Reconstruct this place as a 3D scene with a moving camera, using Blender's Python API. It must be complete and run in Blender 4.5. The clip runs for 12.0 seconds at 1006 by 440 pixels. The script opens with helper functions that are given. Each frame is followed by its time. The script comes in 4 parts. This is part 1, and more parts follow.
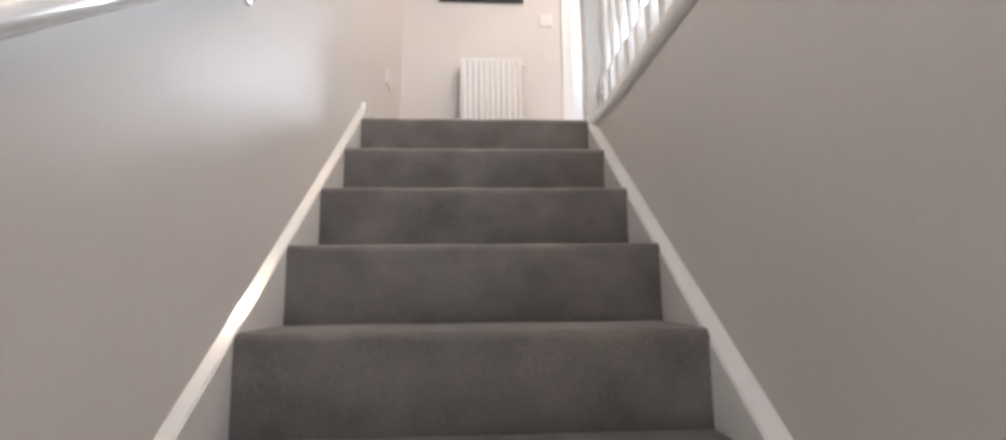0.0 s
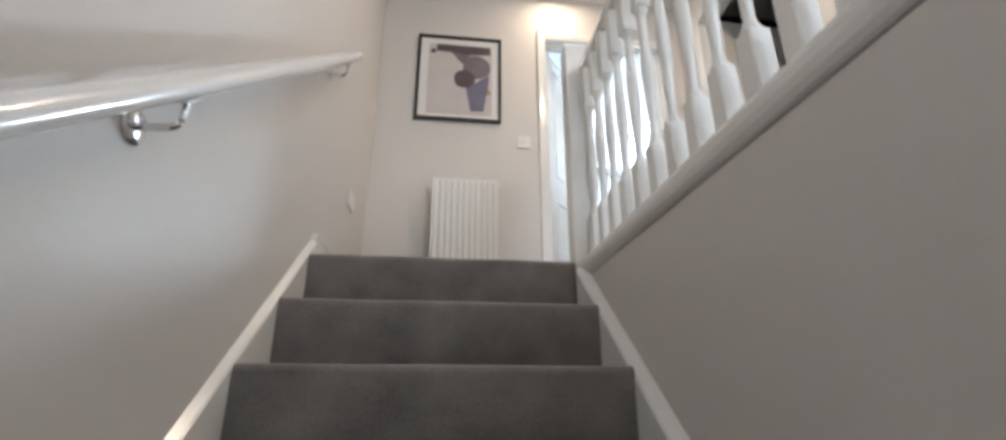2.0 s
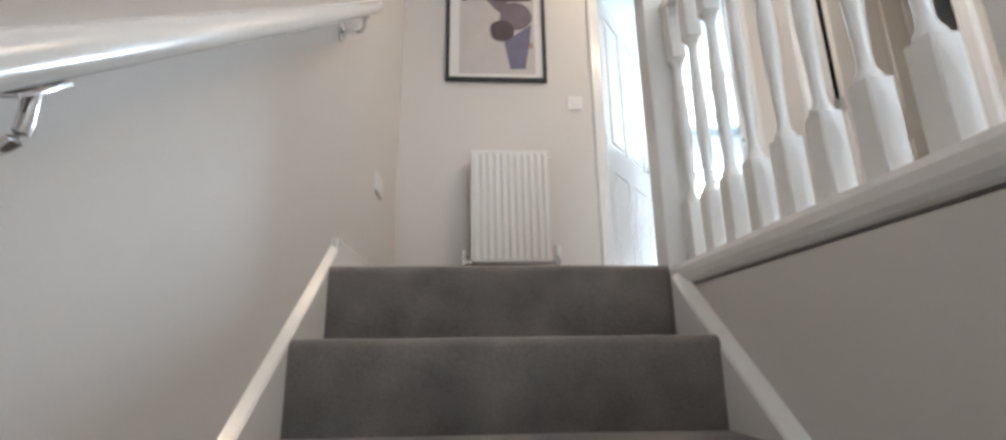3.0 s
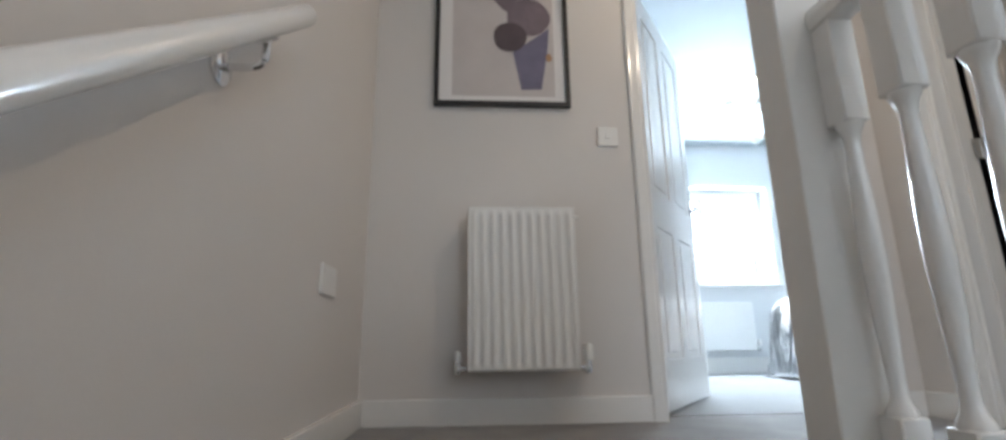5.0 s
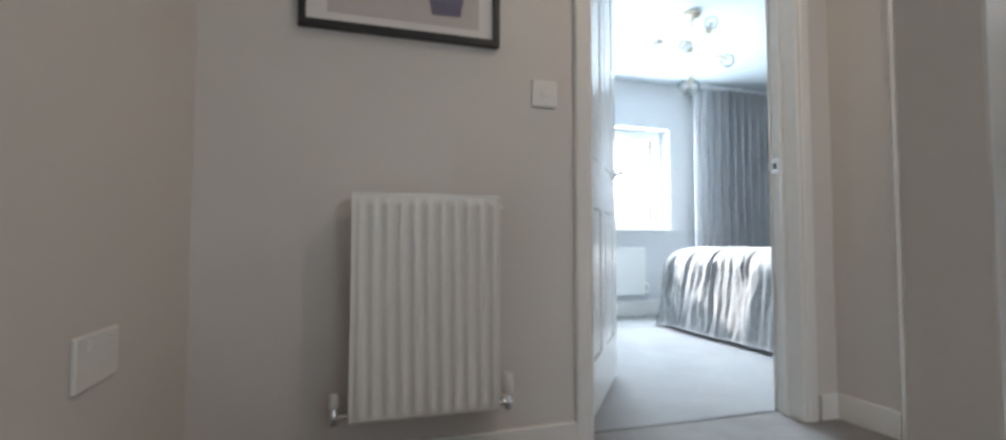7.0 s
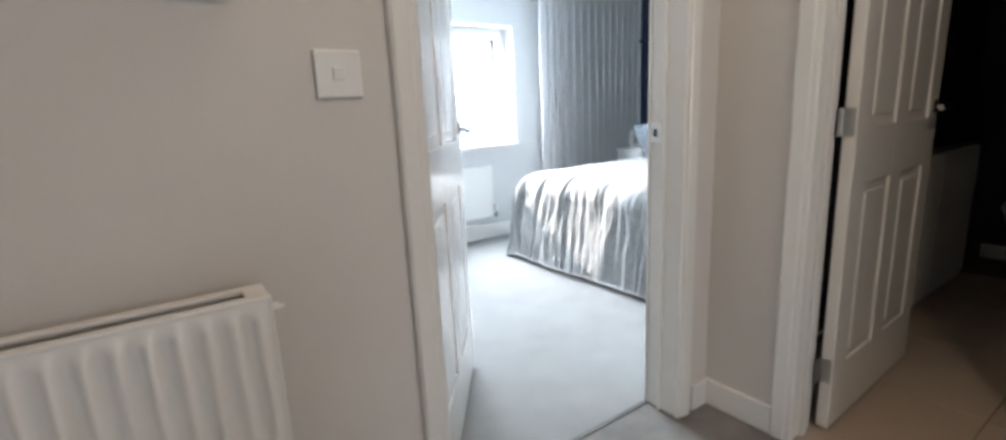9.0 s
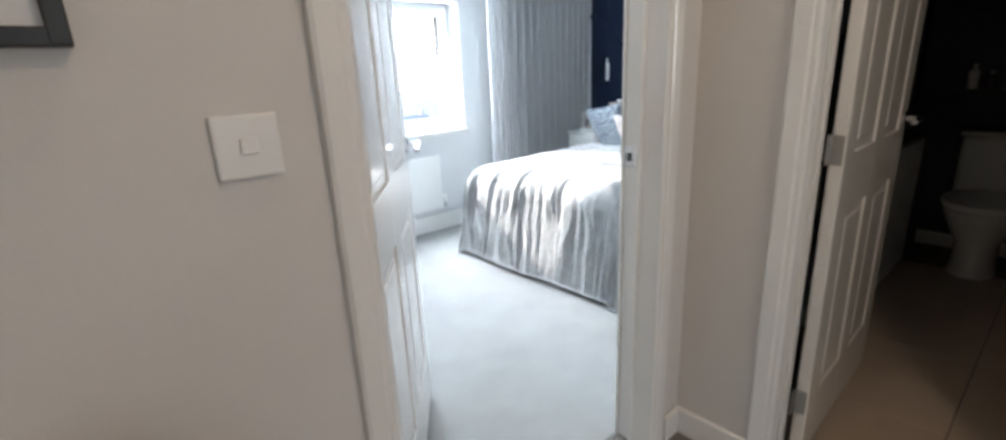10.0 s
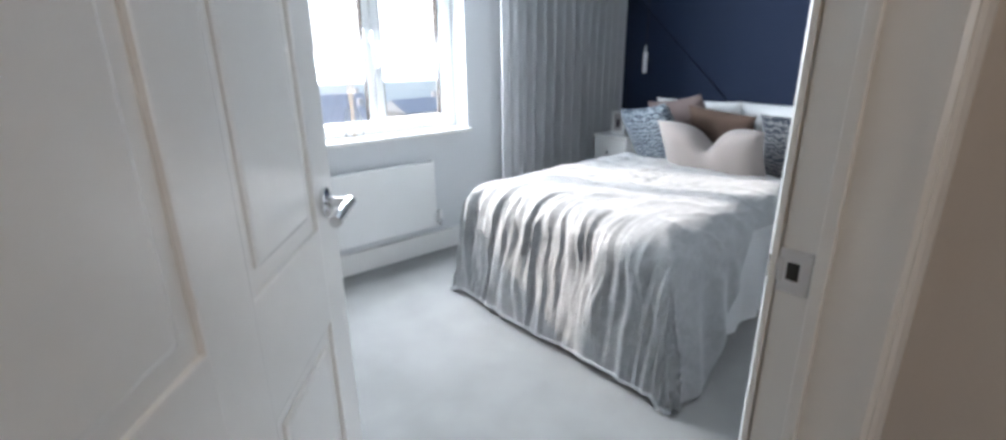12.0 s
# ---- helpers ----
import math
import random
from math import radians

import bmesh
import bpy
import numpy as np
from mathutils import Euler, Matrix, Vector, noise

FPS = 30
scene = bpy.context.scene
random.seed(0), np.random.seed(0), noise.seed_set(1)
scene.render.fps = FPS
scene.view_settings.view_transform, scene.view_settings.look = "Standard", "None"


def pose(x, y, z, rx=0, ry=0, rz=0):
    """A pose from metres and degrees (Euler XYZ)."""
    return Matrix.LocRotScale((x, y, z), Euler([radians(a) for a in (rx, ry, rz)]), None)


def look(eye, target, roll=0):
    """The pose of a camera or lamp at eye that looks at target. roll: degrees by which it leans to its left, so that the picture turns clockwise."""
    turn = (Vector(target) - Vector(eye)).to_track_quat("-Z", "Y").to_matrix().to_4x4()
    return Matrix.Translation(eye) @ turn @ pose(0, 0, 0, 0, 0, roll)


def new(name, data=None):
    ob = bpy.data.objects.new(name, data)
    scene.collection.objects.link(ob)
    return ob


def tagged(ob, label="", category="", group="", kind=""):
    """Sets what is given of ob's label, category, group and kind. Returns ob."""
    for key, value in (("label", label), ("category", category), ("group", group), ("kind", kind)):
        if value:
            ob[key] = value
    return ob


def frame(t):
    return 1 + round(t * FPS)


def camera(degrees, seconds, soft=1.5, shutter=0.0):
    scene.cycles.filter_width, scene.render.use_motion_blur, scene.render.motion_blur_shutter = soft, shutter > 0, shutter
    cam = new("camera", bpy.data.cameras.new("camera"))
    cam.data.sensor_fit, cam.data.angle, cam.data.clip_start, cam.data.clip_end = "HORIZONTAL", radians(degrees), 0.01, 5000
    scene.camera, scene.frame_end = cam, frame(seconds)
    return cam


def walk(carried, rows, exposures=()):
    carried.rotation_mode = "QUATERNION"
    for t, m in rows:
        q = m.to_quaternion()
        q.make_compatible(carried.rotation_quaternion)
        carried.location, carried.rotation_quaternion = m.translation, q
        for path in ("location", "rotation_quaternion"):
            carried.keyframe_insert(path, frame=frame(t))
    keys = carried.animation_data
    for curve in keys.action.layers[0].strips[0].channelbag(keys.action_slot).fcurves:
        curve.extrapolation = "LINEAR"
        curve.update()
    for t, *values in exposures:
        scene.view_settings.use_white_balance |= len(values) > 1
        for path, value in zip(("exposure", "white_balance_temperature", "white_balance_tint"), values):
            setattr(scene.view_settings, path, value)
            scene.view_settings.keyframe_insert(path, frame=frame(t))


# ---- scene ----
cam = camera(90.3, 12.0, 3.0)
PATH = [
    (0, (0.492, -2.057, -0.734), (0.606, -0.081, -0.447), -0.6),
    (0.5, (0.545, -1.937, -0.631), (0.65, 0.024, -0.252), -0.0),
    (1, (0.541, -1.92, -0.537), (0.695, -0.013, 0.046), 0.1),
    (1.5, (0.487, -1.907, -0.513), (0.717, -0.046, 0.182), -0.1),
    (2, (0.493, -1.779, -0.485), (0.719, 0.09, 0.189), 0.0),
    (2.5, (0.489, -1.602, -0.353), (0.643, 0.298, 0.251), -0.7),
    (2.7, (0.459, -1.514, -0.31), (0.563, 0.404, 0.248), -0.7),
    (3.5, (0.41, -1.26, -0.10), (0.54, 0.70, 0.37), -1.1),
    (4.3, (0.381, -0.991, 0.094), (0.511, 0.97, 0.464), -1.5),
    (4.5, (0.405, -0.936, 0.132), (0.514, 1.021, 0.529), -1.5),
    (5, (0.418, -0.782, 0.3), (0.539, 1.158, 0.771), -0.6),
    (5.5, (0.457, -0.657, 0.476), (0.619, 1.262, 1.017), -1.4),
    (6, (0.417, -0.525, 0.576), (0.612, 1.396, 1.097), -0.9),
    (6.5, (0.369, -0.456, 0.667), (0.698, 1.499, 0.928), 0.2),
    (7, (0.404, -0.306, 0.663), (0.982, 1.607, 0.756), 0.1),
    (7.2, (0.451, -0.211, 0.701), (1.078, 1.688, 0.678), 0.6),
    (8.8, (0.651, 0.192, 1.004), (1.771, 1.808, 0.639), -2.1),
    (9, (0.691, 0.226, 1.063), (1.791, 1.841, 0.642), -2.8),
    (9.5, (0.749, 0.304, 1.12), (1.912, 1.873, 0.692), -3.2),
    (10, (0.807, 0.44, 1.228), (2.052, 1.899, 0.659), -2.7),
    (10.5, (0.883, 0.536, 1.263), (2.118, 1.994, 0.673), -2.4),
    (11, (1.096, 0.684, 1.258), (2.287, 2.177, 0.665), -2.1),
    (11.5, (1.259, 0.92, 1.238), (2.471, 2.393, 0.636), -0.8),
    (12, (1.362, 1.07, 1.246), (2.566, 2.539, 0.621), -0.8),
]
EXPOSURE = [
    (0, 3.13, 6640, 18), (1, 2.82, 6420, 12), (2, 2.46, 6440, 13), (2.5, 2.56, 6440, 13), (4.5, 2.06, 6220, 11), (5.5, 1.62, 6240, 12), (6.5, 1.44, 6290, 12),
    (9.0, 1.68, 6680, 14), (10.5, 1.56, 6680, 14), (11.2, 1.34, 6680, 14), (12, 0.98, 6800, 17),
]
walk(cam, [(t, look(eye, target, roll)) for t, eye, target, roll in PATH], EXPOSURE)


# ---- world, sun, lights ----
world = bpy.data.worlds.new("world")
scene.world = world
world.use_nodes = True
wt = world.node_tree
sky = wt.nodes.new("ShaderNodeTexSky")
sky.sky_type, sky.sun_disc = "NISHITA", False
sky.sun_elevation, sky.sun_rotation = radians(26), radians(-22)
sky.air_density, sky.dust_density = 1.0, 1.0
wt.links.new(sky.outputs[0], wt.nodes["Background"].inputs[0])
wt.nodes["Background"].inputs[1].default_value = 0.15


def sun_lamp(strength, elevation, azimuth, spread):
    lamp = bpy.data.lights.new("sun", "SUN")
    lamp.energy, lamp.angle, lamp.color = strength, radians(spread), (1, 0.96, 0.9)
    ob = new("sun", lamp)
    e, a = radians(elevation), radians(azimuth)
    d = Vector((math.sin(a) * math.cos(e), math.cos(a) * math.cos(e), math.sin(e)))
    ob.matrix_world = look(d * 30, (0, 0, 0))
    return ob


def area_lamp(name, eye, target, w, h, power, colour):
    lamp = bpy.data.lights.new(name, "AREA")
    lamp.shape, lamp.size, lamp.size_y, lamp.energy, lamp.color = "RECTANGLE", w, h, power, colour
    ob = new(name, lamp)
    ob.matrix_world = look(eye, target)
    return ob


sun_lamp(3.6, 26, -22, 1.5)
# sky light through the bedroom window and the landing's rear window; the front door's is added fill
area_lamp("window_skylight", (2.65, 3.925, 1.40), (2.65, 1.0, 0.75), 1.14, 0.60, 50, (0.74, 0.89, 1.0))
area_lamp("rear_window_skylight", (1.62, -3.12, 1.35), (1.5, 0, 0.6), 0.8, 0.9, 5.0, (0.82, 0.92, 1.0))
area_lamp("stair_foot_fill", (0.55, -4.52, -1.35), (0.55, 0, -1.0), 0.6, 1.2, 1.1, (1.0, 0.95, 0.9))

# the second lamp is an added fill for the bathroom door and right-hand side
for sx, sy, power in ((1.25, 0.97, 0.72), (1.62, -0.25, 2.8)):
    area_lamp("downlight", (sx, sy, 2.368), (sx, sy, 0), 0.05, 0.05, power, (1.0, 0.80, 0.58))

# ---- materials ----
def mat(name, colour, rough=0.6, metal=0.0, vary=0.06, scale=6.0, bump=0.1, grain=300.0, coat=0.0, sheen=0.0, hue=None, dist=0.002, pieces=0.0):
    m = bpy.data.materials.new(name)
    m.use_nodes = True
    nt = m.node_tree
    p = nt.nodes["Principled BSDF"]
    p.inputs["Roughness"].default_value, p.inputs["Metallic"].default_value = rough, metal
    p.inputs["Coat Weight"].default_value, p.inputs["Coat Roughness"].default_value = coat, 0.12
    p.inputs["Sheen Weight"].default_value = sheen
    tc = nt.nodes.new("ShaderNodeTexCoord")
    big, fine = nt.nodes.new("ShaderNodeTexNoise"), nt.nodes.new("ShaderNodeTexNoise")
    big.inputs["Scale"].default_value, big.inputs["Detail"].default_value = scale, 4
    fine.inputs["Scale"].default_value, fine.inputs["Detail"].default_value = grain, 3
    for n in (big, fine):
        nt.links.new(tc.outputs["Object"], n.inputs["Vector"])
    mixed = nt.nodes.new("ShaderNodeMath")
    mixed.operation = "MULTIPLY_ADD"
    mixed.inputs[1].default_value = 0.4
    nt.links.new(fine.outputs[0], mixed.inputs[0])
    half = nt.nodes.new("ShaderNodeMath")
    half.operation, half.inputs[1].default_value = "MULTIPLY", 0.6
    nt.links.new(big.outputs[0], half.inputs[0])
    nt.links.new(half.outputs[0], mixed.inputs[2])
    ramp = nt.nodes.new("ShaderNodeValToRGB")
    lo, hi = ramp.color_ramp.elements
    lo.position, hi.position = 0.3, 0.7
    dark = hue or colour
    lo.color = (*[c * (1 - vary) for c in dark], 1)
    hi.color = (*[min(1, c * (1 + vary)) for c in colour], 1)
    nt.links.new(mixed.outputs[0], ramp.inputs[0])
    out = ramp.outputs[0]
    if pieces:
        info, hsv, rng = nt.nodes.new("ShaderNodeObjectInfo"), nt.nodes.new("ShaderNodeHueSaturation"), nt.nodes.new("ShaderNodeMapRange")
        rng.inputs[3].default_value, rng.inputs[4].default_value = 1 - pieces, 1 + pieces
        nt.links.new(info.outputs["Random"], rng.inputs[0])
        nt.links.new(rng.outputs[0], hsv.inputs["Value"])
        nt.links.new(out, hsv.inputs["Color"])
        out = hsv.outputs[0]
    nt.links.new(out, p.inputs["Base Color"])
    if bump:
        b = nt.nodes.new("ShaderNodeBump")
        b.inputs["Strength"].default_value, b.inputs["Distance"].default_value = bump, dist
        nt.links.new(mixed.outputs[0], b.inputs["Height"])
        nt.links.new(b.outputs[0], p.inputs["Normal"])
    return m


def glass_mat(name, tint=(1, 1, 1), rough=0.0):
    m = bpy.data.materials.new(name)
    m.use_nodes = True
    p = m.node_tree.nodes["Principled BSDF"]
    p.inputs["Base Color"].default_value = (*tint, 1)
    p.inputs["Transmission Weight"].default_value, p.inputs["Roughness"].default_value, p.inputs["IOR"].default_value = 1, rough, 1.45
    return m


def thin_glass(name):
    """Blown glass thin enough not to bend what is behind it."""
    m = bpy.data.materials.new(name)
    m.use_nodes = True
    nt = m.node_tree
    nt.nodes.remove(nt.nodes["Principled BSDF"])
    clear, shine, mix, fres = (nt.nodes.new(n) for n in ("ShaderNodeBsdfTransparent", "ShaderNodeBsdfGlossy", "ShaderNodeMixShader", "ShaderNodeFresnel"))
    clear.inputs[0].default_value = (0.95, 0.96, 0.96, 1)
    shine.inputs["Roughness"].default_value = 0.02
    fres.inputs["IOR"].default_value = 1.18
    nt.links.new(fres.outputs[0], mix.inputs[0])
    nt.links.new(clear.outputs[0], mix.inputs[1])
    nt.links.new(shine.outputs[0], mix.inputs[2])
    nt.links.new(mix.outputs[0], nt.nodes["Material Output"].inputs[0])
    return m


def glow_mat(name, colour, strength):
    m = bpy.data.materials.new(name)
    m.use_nodes = True
    p = m.node_tree.nodes["Principled BSDF"]
    p.inputs["Emission Color"].default_value, p.inputs["Emission Strength"].default_value = (*colour, 1), strength
    return m


def banded(name, a, b, scale, axis="Z", warp=3.0):
    """Woven irregular stripes."""
    m = mat(name, a, 0.9, sheen=0.2, bump=0.4, grain=500)
    nt = m.node_tree
    p = nt.nodes["Principled BSDF"]
    wv, tc, ramp = nt.nodes.new("ShaderNodeTexWave"), nt.nodes.new("ShaderNodeTexCoord"), nt.nodes.new("ShaderNodeValToRGB")
    wv.bands_direction = axis
    wv.inputs["Scale"].default_value, wv.inputs["Distortion"].default_value, wv.inputs["Detail"].default_value = scale, warp, 4
    wv.inputs["Detail Scale"].default_value = 2.5
    nt.links.new(tc.outputs["Object"], wv.inputs["Vector"])
    ramp.color_ramp.elements[0].color, ramp.color_ramp.elements[1].color = (*a, 1), (*b, 1)
    ramp.color_ramp.elements[0].position, ramp.color_ramp.elements[1].position = 0.4, 0.62
    nt.links.new(wv.outputs[0], ramp.inputs[0])
    nt.links.new(ramp.outputs[0], p.inputs["Base Color"])
    return m


WALL = mat("wall_paint", (0.685, 0.652, 0.624), 0.55, vary=0.025, scale=1.3, bump=0.12, grain=160, dist=0.001)
CEIL = mat("ceiling_paint", (0.82, 0.81, 0.79), 0.8, vary=0.02, scale=1.0, bump=0.08, grain=150, dist=0.001)
# ceiling paint darkened and blued in colour to hold back the window light
CEIL_DIM = mat("ceiling_paint_dimmed", (0.51, 0.56, 0.585), 0.8, vary=0.02, scale=1.0, bump=0.08, grain=150, dist=0.001)
COOL = mat("bedroom_paint", (0.68, 0.69, 0.70), 0.6, vary=0.025, scale=1.3, bump=0.12, grain=160, dist=0.001)
GLOSS = mat("white_gloss_wood", (0.84, 0.83, 0.81), 0.22, vary=0.02, scale=3, bump=0.1, grain=40, coat=0.3, dist=0.001)
NAVY = mat("navy_paint", (0.008, 0.020, 0.055), 0.8, vary=0.08, scale=2, bump=0.1, grain=160, dist=0.001)
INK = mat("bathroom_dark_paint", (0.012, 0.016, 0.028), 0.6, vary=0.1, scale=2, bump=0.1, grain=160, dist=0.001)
CARPET = mat("taupe_carpet", (0.178, 0.163, 0.152), 0.95, vary=0.42, scale=7, bump=0.9, grain=200, sheen=0.35, dist=0.004)
PALE = mat("grey_carpet", (0.245, 0.24, 0.235), 0.95, vary=0.16, scale=5, bump=0.8, grain=420, sheen=0.3, dist=0.004)
ENAMEL = mat("radiator_enamel", (0.82, 0.815, 0.8), 0.3, vary=0.015, scale=3, bump=0.05, grain=60, coat=0.2, dist=0.0005)
PLASTIC = mat("white_plastic", (0.8, 0.79, 0.77), 0.35, vary=0.02, bump=0.03)
CHROME = mat("chrome", (0.72, 0.72, 0.73), 0.12, 1.0, vary=0.03, bump=0.02)
STEEL = mat("satin_steel", (0.55, 0.54, 0.52), 0.3, 1.0, vary=0.05, bump=0.03)
BRASS = mat("brushed_brass", (0.74, 0.66, 0.52), 0.3, 1.0, vary=0.05, bump=0.03)
BAR = mat("dull_carpet_bar", (0.16, 0.15, 0.145), 0.7, 0.4, vary=0.1, bump=0.05)
COPPER = mat("copper_pipe", (0.6, 0.38, 0.25), 0.35, 1.0, vary=0.1, bump=0.05)
BLACK = mat("black_frame", (0.012, 0.011, 0.011), 0.4, vary=0.2, scale=8, bump=0.1, grain=90)
DARK = mat("painted_hole_dark", (0.01, 0.01, 0.01), 0.8, bump=0)
CARD = mat("mount_card", (0.78, 0.76, 0.75), 0.7, vary=0.01, bump=0.05)
PRINT = mat("print_ground", (0.56, 0.52, 0.51), 0.7, vary=0.08, scale=7, bump=0.05)
PLUM = mat("print_plum", (0.10, 0.075, 0.085), 0.7, vary=0.25, scale=14, bump=0.02)
MAUVE = mat("print_mauve", (0.19, 0.15, 0.175), 0.7, vary=0.25, scale=14, bump=0.02)
SLATE = mat("print_slate", (0.17, 0.16, 0.24), 0.7, vary=0.2, scale=14, bump=0.02)
OCHRE = mat("print_ochre", (0.40, 0.24, 0.14), 0.7, vary=0.2, scale=14, bump=0.02)
CURTAIN = mat("grey_curtain", (0.62, 0.62, 0.63), 0.9, vary=0.06, scale=5, bump=0.4, grain=600, sheen=0.2)
VELVET = mat("grey_velvet", (0.40, 0.405, 0.41), 0.55, vary=0.2, scale=26, bump=0.7, grain=90, sheen=0.9, dist=0.004)
LINEN = mat("white_linen", (0.82, 0.82, 0.82), 0.85, vary=0.03, scale=8, bump=0.3, grain=300, sheen=0.1)
BLUSH = mat("blush_linen", (0.255, 0.22, 0.21), 0.9, vary=0.05, scale=9, bump=0.4, grain=400, sheen=0.2)
BROWN = mat("brown_suede", (0.105, 0.062, 0.045), 0.85, vary=0.12, scale=9, bump=0.3, grain=300, sheen=0.05)
ROSE = mat("dusky_rose_fabric", (0.15, 0.11, 0.105), 0.9, vary=0.1, scale=9, bump=0.4, grain=300, sheen=0.05)
STRIPE = banded("blue_striped_weave", (0.016, 0.03, 0.05), (0.17, 0.2, 0.225), 12, warp=9.0)
STRIPE2 = banded("grey_blue_striped_weave", (0.018, 0.025, 0.04), (0.17, 0.17, 0.175), 12, warp=9.0)
UPVC = mat("white_upvc", (0.82, 0.83, 0.83), 0.3, vary=0.01, bump=0.03, coat=0.2)
GASKET = mat("black_gasket", (0.02, 0.022, 0.025), 0.6, bump=0)
GLASS = glass_mat("window_glass")
CLEAR = thin_glass("clear_glass")
TILE = mat("beige_floor_tile", (0.44, 0.36, 0.29), 0.4, vary=0.07, scale=4, bump=0.06, grain=60, pieces=0.05)
GROUT = mat("grout", (0.24, 0.20, 0.17), 0.9, bump=0.3)
CERAMIC = mat("white_ceramic", (0.8, 0.79, 0.77), 0.12, vary=0.01, bump=0, coat=0.5)
LAMP = glow_mat("warm_lamp_lens", (1.0, 0.82, 0.58), 9)
SKYGLOW = glow_mat("bright_haze", (0.90, 0.96, 1.0), 1.3)
LAWN = mat("field_grass", (0.20, 0.24, 0.15), 0.95, vary=0.4, scale=0.08, bump=0)
# haze over the far woods and hedges, painted as a pale glow
FARWOOD = glow_mat("far_painted_haze", (0.50, 0.66, 0.80), 0.42)
NEARWOOD = glow_mat("near_painted_haze", (0.36, 0.47, 0.56), 0.36)
# roofs and walls paled in colour to stand for haze over their shaded sides
SLATES = mat("haze_paled_slates", (0.62, 0.63, 0.66), 0.8, vary=0.15, scale=3, bump=0.2, grain=12)
RENDERED = mat("haze_paled_brick", (0.70, 0.66, 0.64), 0.9, vary=0.12, scale=2, bump=0.2, grain=20)
STEM = mat("dried_stem", (0.45, 0.36, 0.26), 0.9, vary=0.2, bump=0.1)


# ---- builders ----
def put(name, bm, material, parent=None, label="", smooth=False, kind="", category="", group=""):
    me = bpy.data.meshes.new(name)
    bmesh.ops.recalc_face_normals(bm, faces=bm.faces)
    if smooth:
        for f in bm.faces:
            f.smooth = True
    bm.to_mesh(me)
    bm.free()
    if smooth:
        me.set_sharp_from_angle(angle=radians(40))
    me.materials.append(material)
    ob = new(name, me)
    if parent:
        ob.parent = parent
    return tagged(ob, label, category, group, kind)


def part(name, bm, material, parent, label="", smooth=False):
    return put(name, bm, material, parent, label, smooth)


def thing(name, label, category, group="", kind="", at=(0, 0, 0)):
    ob = new(name)
    ob.empty_display_size = 0.1
    ob.location = at
    return tagged(ob, label, category, group, kind)


def box(x0, x1, y0, y1, z0, z1, bevel=0.0, bm=None, seg=2):
    """A box, alone or added to bm, with rounded edges."""
    b = bmesh.new()
    bmesh.ops.create_cube(b, size=1)
    for v in b.verts:
        v.co = ((x0 + x1) / 2 + v.co.x * (x1 - x0), (y0 + y1) / 2 + v.co.y * (y1 - y0), (z0 + z1) / 2 + v.co.z * (z1 - z0))
    if bevel:
        bmesh.ops.bevel(b, geom=b.edges[:], offset=bevel, segments=seg, profile=0.6, affect="EDGES")
    if bm is None:
        return b
    return join(bm, b)


def join(bm, b, m=None):
    if m is not None:
        b.transform(m)
    tmp = bpy.data.meshes.new("tmp")
    b.to_mesh(tmp)
    b.free()
    bm.from_mesh(tmp)
    bpy.data.meshes.remove(tmp)
    return bm


def lathe(profile, n=20, m=None, close=True):
    """Turned shape round z from (radius, height) pairs."""
    bm = bmesh.new()
    rings = []
    for r, z in profile:
        rings.append([bm.verts.new((r * math.cos(2 * math.pi * k / n), r * math.sin(2 * math.pi * k / n), z)) for k in range(n)])
    for a, b in zip(rings, rings[1:]):
        for k in range(n):
            bm.faces.new((a[k], a[(k + 1) % n], b[(k + 1) % n], b[k]))
    if close:
        bm.faces.new(rings[0])
        bm.faces.new(rings[-1])
    if m is not None:
        bm.transform(m)
    return bm


def tube(points, radius, n=12):
    """A round bar along points."""
    bm = bmesh.new()
    pts = [Vector(p) for p in points]
    rings = []
    for i, p in enumerate(pts):
        d = (pts[min(i + 1, len(pts) - 1)] - pts[max(i - 1, 0)]).normalized()
        u = d.cross(Vector((0, 0, 1)) if abs(d.z) < 0.9 else Vector((1, 0, 0))).normalized()
        w = d.cross(u)
        rings.append([bm.verts.new(p + radius * (math.cos(2 * math.pi * k / n) * u + math.sin(2 * math.pi * k / n) * w)) for k in range(n)])
    for a, b in zip(rings, rings[1:]):
        for k in range(n):
            bm.faces.new((a[k], a[(k + 1) % n], b[(k + 1) % n], b[k]))
    bm.faces.new(rings[0])
    bm.faces.new(rings[-1])
    return bm


def sweep(outline, axis, a, b, steps=1):
    """Extrude a closed outline of (p, q) from a to b. axis x: p, q are y, z; axis y: x, z; axis z: x, y."""
    bm = bmesh.new()
    place = {"x": lambda t, p, q: (t, p, q), "y": lambda t, p, q: (p, t, q), "z": lambda t, p, q: (p, q, t)}[axis]
    rings = [[bm.verts.new(place(a + (b - a) * i / steps, p, q)) for p, q in outline] for i in range(steps + 1)]
    n = len(outline)
    for r, s in zip(rings, rings[1:]):
        for k in range(n):
            bm.faces.new((r[k], r[(k + 1) % n], s[(k + 1) % n], s[k]))
    bm.faces.new(rings[0])
    bm.faces.new(rings[-1])
    return bm


def grid(nu, nv, f):
    bm = bmesh.new()
    vs = [[bm.verts.new(f(i / nu, j / nv)) for j in range(nv + 1)] for i in range(nu + 1)]
    for i in range(nu):
        for j in range(nv):
            bm.faces.new((vs[i][j], vs[i + 1][j], vs[i + 1][j + 1], vs[i][j + 1]))
    return bm


